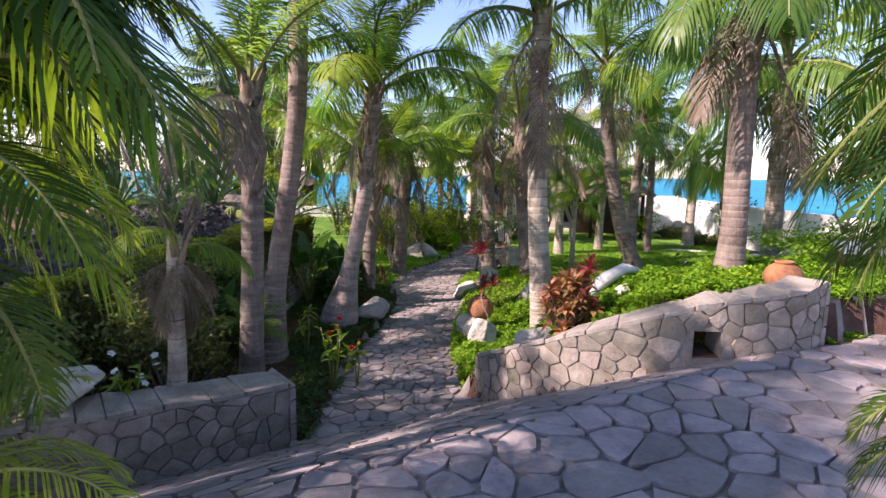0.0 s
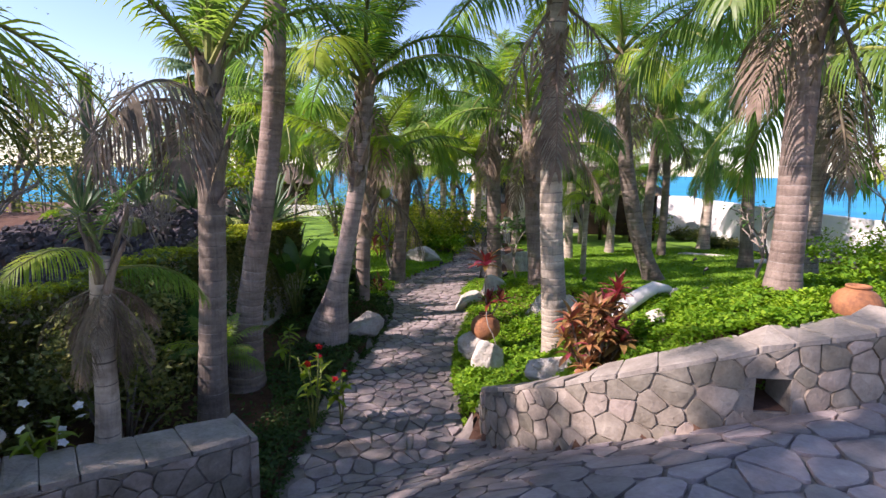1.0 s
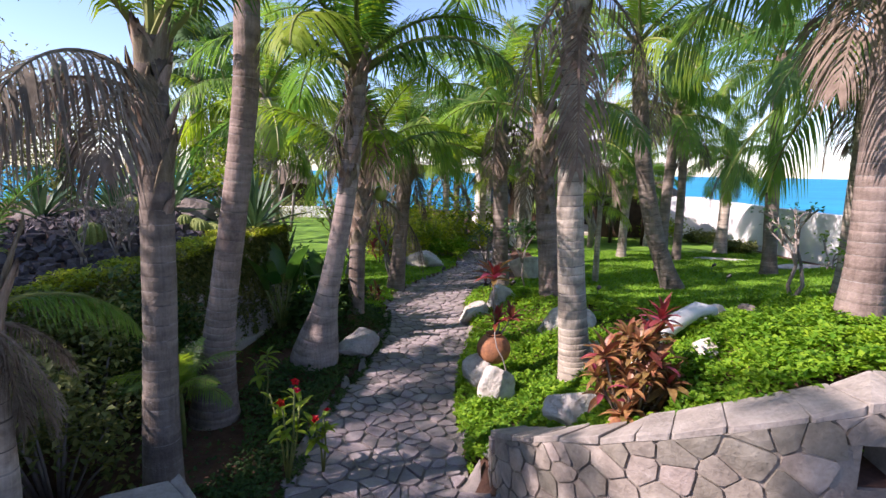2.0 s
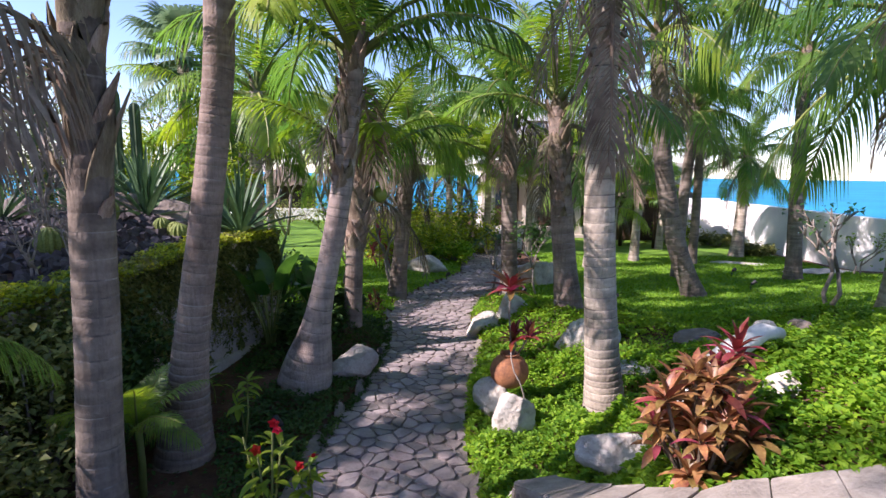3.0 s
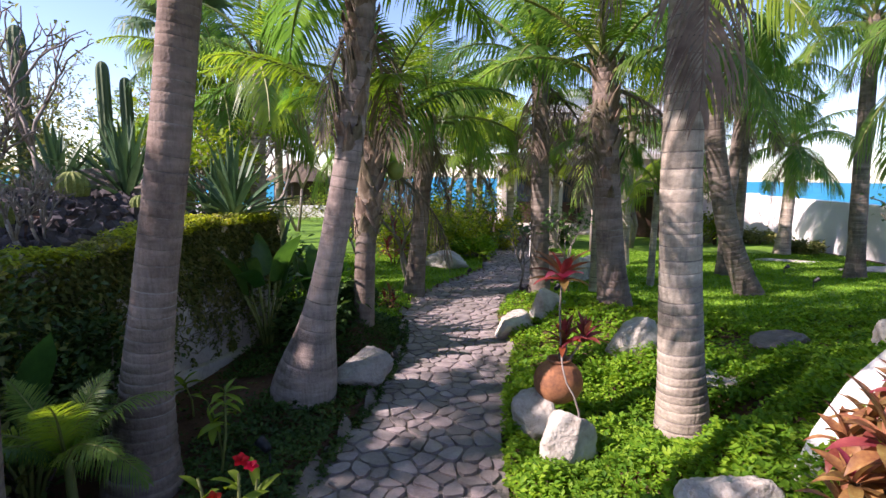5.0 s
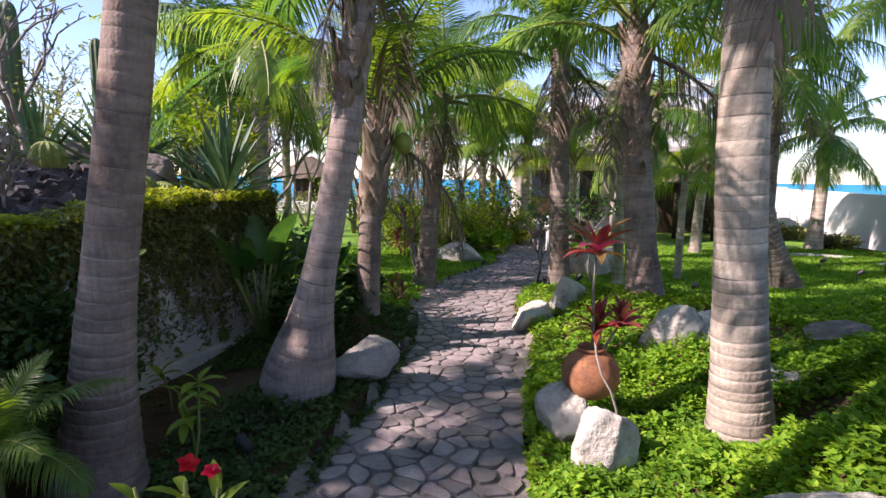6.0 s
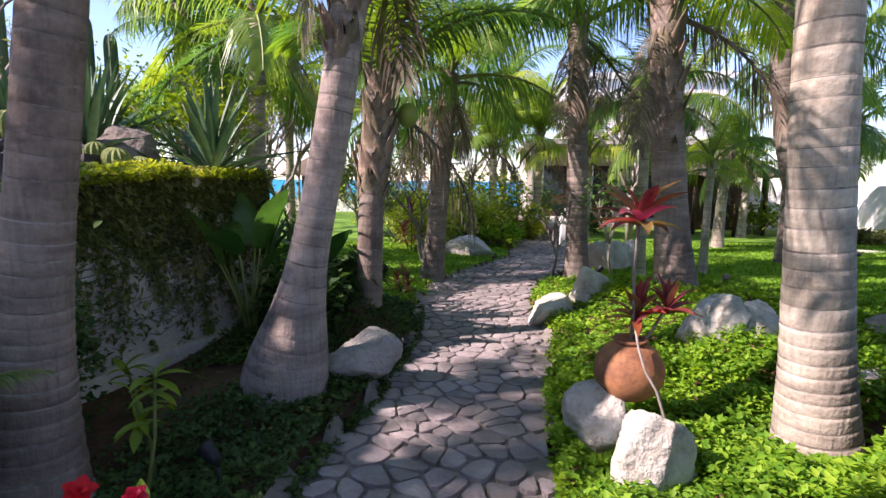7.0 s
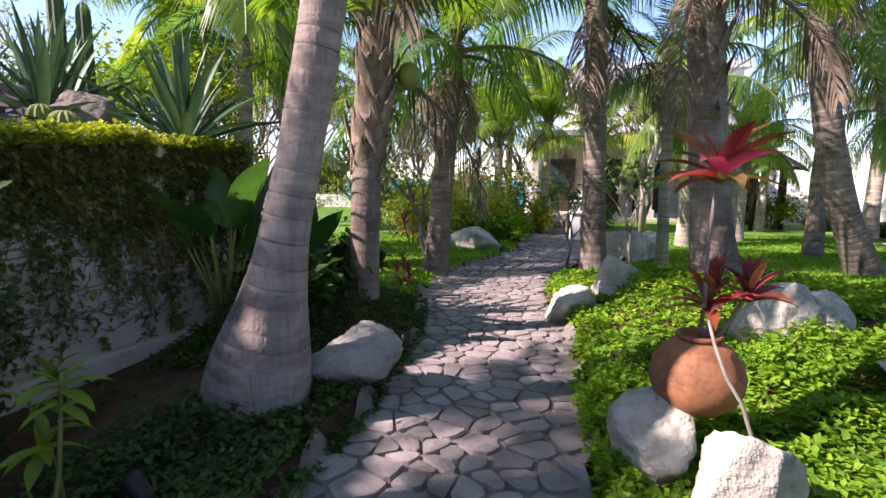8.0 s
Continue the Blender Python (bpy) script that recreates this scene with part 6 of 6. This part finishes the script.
# ---------------------------------------------------------------- house
def house():
    ob = thing("house", (6.0, 27.0, 0.0), "cream villa with shaded porch and white upper storey", "house")

    def bit(name, b, mat, label="", parent=None, w=0.02):
        return part(name, mesh(name, *bevelled(*b, w), mat), parent or ob, None, label)

    bit("floor", (-4.8, -2.4, -0.2, 3.6, 5, 0.12), M_HOUSE)
    bit("wall", (-4.6, 1.2, 0.1, 3.4, 5, 3.0), M_HOUSE)
    for x in (-4.4, -2.6, -0.8, 1.2, 3.2):
        p = bit("pillar", (x - 0.2, -2.2, 0.1, x + 0.2, -1.8, 2.6), M_HOUSE, "cream plastered pillar")
        bit("base", (x - 0.26, -2.26, 0.1, x + 0.26, -1.74, 0.4), M_HOUSE, "", p)
    bit("beam", (-4.7, -2.3, 2.6, 3.5, -1.7, 2.95), M_HOUSE)
    bit("porch_roof", (-4.9, -2.6, 2.95, 3.7, 5.1, 3.15), M_HOUSE)
    for x in (-3.5, -1.6, 0.3, 2.2):
        d = bit("door", (x - 0.7, 1.12, 0.12, x + 0.7, 1.22, 2.3), M_DARKWOOD, "dark wooden porch door")
        bit("pane", (x - 0.5, 1.09, 1.1, x + 0.5, 1.13, 2.15), M_GLASS, "dark glass pane", d, 0.005)
    bit("upper_wall", (-2.9, 0.2, 3.15, 3.2, 4.8, 5.7), M_PLASTER, "white upper storey")
    bit("upper_roof", (-3.1, 0.0, 5.7, 3.4, 5.0, 5.95), M_PLASTER)
    for x in (-2.2, -0.4, 1.6):
        wdw = bit("window", (x - 0.45, 0.14, 3.8, x + 0.45, 0.24, 5.0), M_DARKWOOD, "dark framed window")
        bit("pane", (x - 0.36, 0.11, 3.9, x + 0.36, 0.15, 4.9), M_GLASS, "dark glass pane", wdw, 0.005)
    return ob


house()


def hut(place):
    """A round open hut with a thatched cone."""
    ob = thing("thatched_hut", place, "dark open hut with a shaggy thatched roof", "hut")
    rng = random.Random(3)
    for k in range(8):
        a = k * math.pi / 4
        v, f = tube([(1.5 * math.cos(a), 1.5 * math.sin(a), 0), (1.5 * math.cos(a), 1.5 * math.sin(a), 2.1)], [0.07, 0.06], 8)
        part("post", mesh("post", v, f, M_DARKWOOD, True), ob)
    v, f = [], []
    for i in range(7):
        for k in range(40):
            a = 2 * math.pi * k / 40
            r = 2.0 * (1 - i / 6.5) + rng.uniform(-0.05, 0.05)
            v.append((r * math.cos(a), r * math.sin(a), 1.85 + 1.2 * i / 6.5 + (rng.uniform(-0.12, 0.02) if i == 0 else rng.uniform(-0.03, 0.03))))
    for i in range(6):
        for k in range(40):
            a, b = i * 40 + k, i * 40 + (k + 1) % 40
            f.append((a, b, b + 40, a + 40))
    f.append(tuple(range(240, 280)))
    part("roof", mesh("roof", v, f, M_THATCH), ob)
    part("back_wall", mesh("back_wall", *bevelled(-1.2, 0.8, 0, 1.2, 0.95, 2.0), M_DARKWOOD), ob)
    return ob


hut((7.3, 23.2, 0.0))
hut((-9.5, 33.0, 0.0))


# ---------------------------------------------------------------- small fixtures
def garden_spot(place, turn):
    ob = thing("garden_spotlight", place, "small black spotlight on a ground stake", "garden light", "garden spotlights", turn)
    part("stake", mesh("stake", *tube([(0, 0, -0.05), (0, 0, 0.12)], [0.009, 0.009], 8), M_BLACKM, True), ob)
    head = moved(lathe([(0.022, 0.0), (0.036, 0.03), (0.042, 0.10), (0.046, 0.105), (0.046, 0.12), (0.036, 0.12)], 14), pose(0, 0, 0.14, 55, 0, 0))
    part("head", mesh("head", *head, M_BLACKM, True), ob)
    part("lens", mesh("lens", *moved(lathe([(0.001, 0.112), (0.035, 0.114), (0.001, 0.116)], 12), pose(0, 0, 0.14, 55, 0, 0)), M_GLASS, True), ob)
    return ob


for x, y, a in ((-0.1, 15.4, 30), (-1.36, 12.5, 200), (-1.02, 9.75, 60), (1.35, 12.6, 120), (3.2, 12.8, 0), (-1.55, 7.45, 250), (6.6, 14.2, 90), (7.4, 16.5, 20)):
    garden_spot((x, y, terrain(x, y) + 0.03), a)


def lantern_post(place):
    ob = thing("lantern_post", place, "short white post with a small lantern head", "lantern")
    part("post", mesh("post", *bevelled(-0.11, -0.11, -0.05, 0.11, 0.11, 0.62, 0.015), M_PLASTER), ob)
    part("cap", mesh("cap", *bevelled(-0.15, -0.15, 0.62, 0.15, 0.15, 0.68, 0.012), M_PLASTER), ob)
    for sx in (-0.08, 0.08):
        for sy in (-0.08, 0.08):
            part("upright", mesh("upright", *bevelled(sx - 0.015, sy - 0.015, 0.68, sx + 0.015, sy + 0.015, 0.88, 0.004), M_PLASTER), ob)
    part("roof", mesh("roof", *bevelled(-0.14, -0.14, 0.88, 0.14, 0.14, 0.94, 0.02), M_PLASTER), ob)
    return ob


lantern_post((1.75, 18.6, 0.0))
lantern_post((2.35, 21.0, 0.0))


def log_stand(place):
    ob = thing("log_stand", place, "white plastered stand stacked with split firewood", "firewood stand", turn=-25)
    part("base", mesh("base", *bevelled(-0.28, -0.2, -0.3, 0.28, 0.2, 0.05), M_PLASTER), ob)
    for x in (-0.26, 0.26):
        part("side", mesh("side", *bevelled(x - 0.03, -0.2, 0.05, x + 0.03, 0.2, 0.5, 0.01), M_TIO), ob, None, "orange-brown wooden side")
    part("top", mesh("top", *bevelled(-0.3, -0.22, 0.5, 0.3, 0.22, 0.62), M_PLASTER), ob)
    rng = random.Random(4)
    for k in range(9):
        x, z = -0.19 + 0.095 * (k % 5), 0.13 + 0.17 * (k // 5)
        v, f = tube([(x, -0.2, z), (x + rng.uniform(-0.02, 0.02), 0.18, z)], [0.045, 0.042], 7)
        part("log", mesh("log", v, f, M_BOOT), ob)
    return ob


log_stand((5.3, 6.6, 1.2))
drift = solid("driftwood", mesh("driftwood", *tube([(0, 0, -0.14), (0.06, 0.02, 0.08), (0.15, 0.04, 0.32), (0.30, 0.07, 0.54), (0.54, 0.13, 0.72), (0.78, 0.2, 0.84), (0.98, 0.3, 0.80)], [0.085, 0.085, 0.08, 0.082, 0.085, 0.07, 0.045], 14), M_DRIFT, True), "curved bleached driftwood log in groundcover", "driftwood", m=pose(1.54, 6.42, 0.62))
paving()
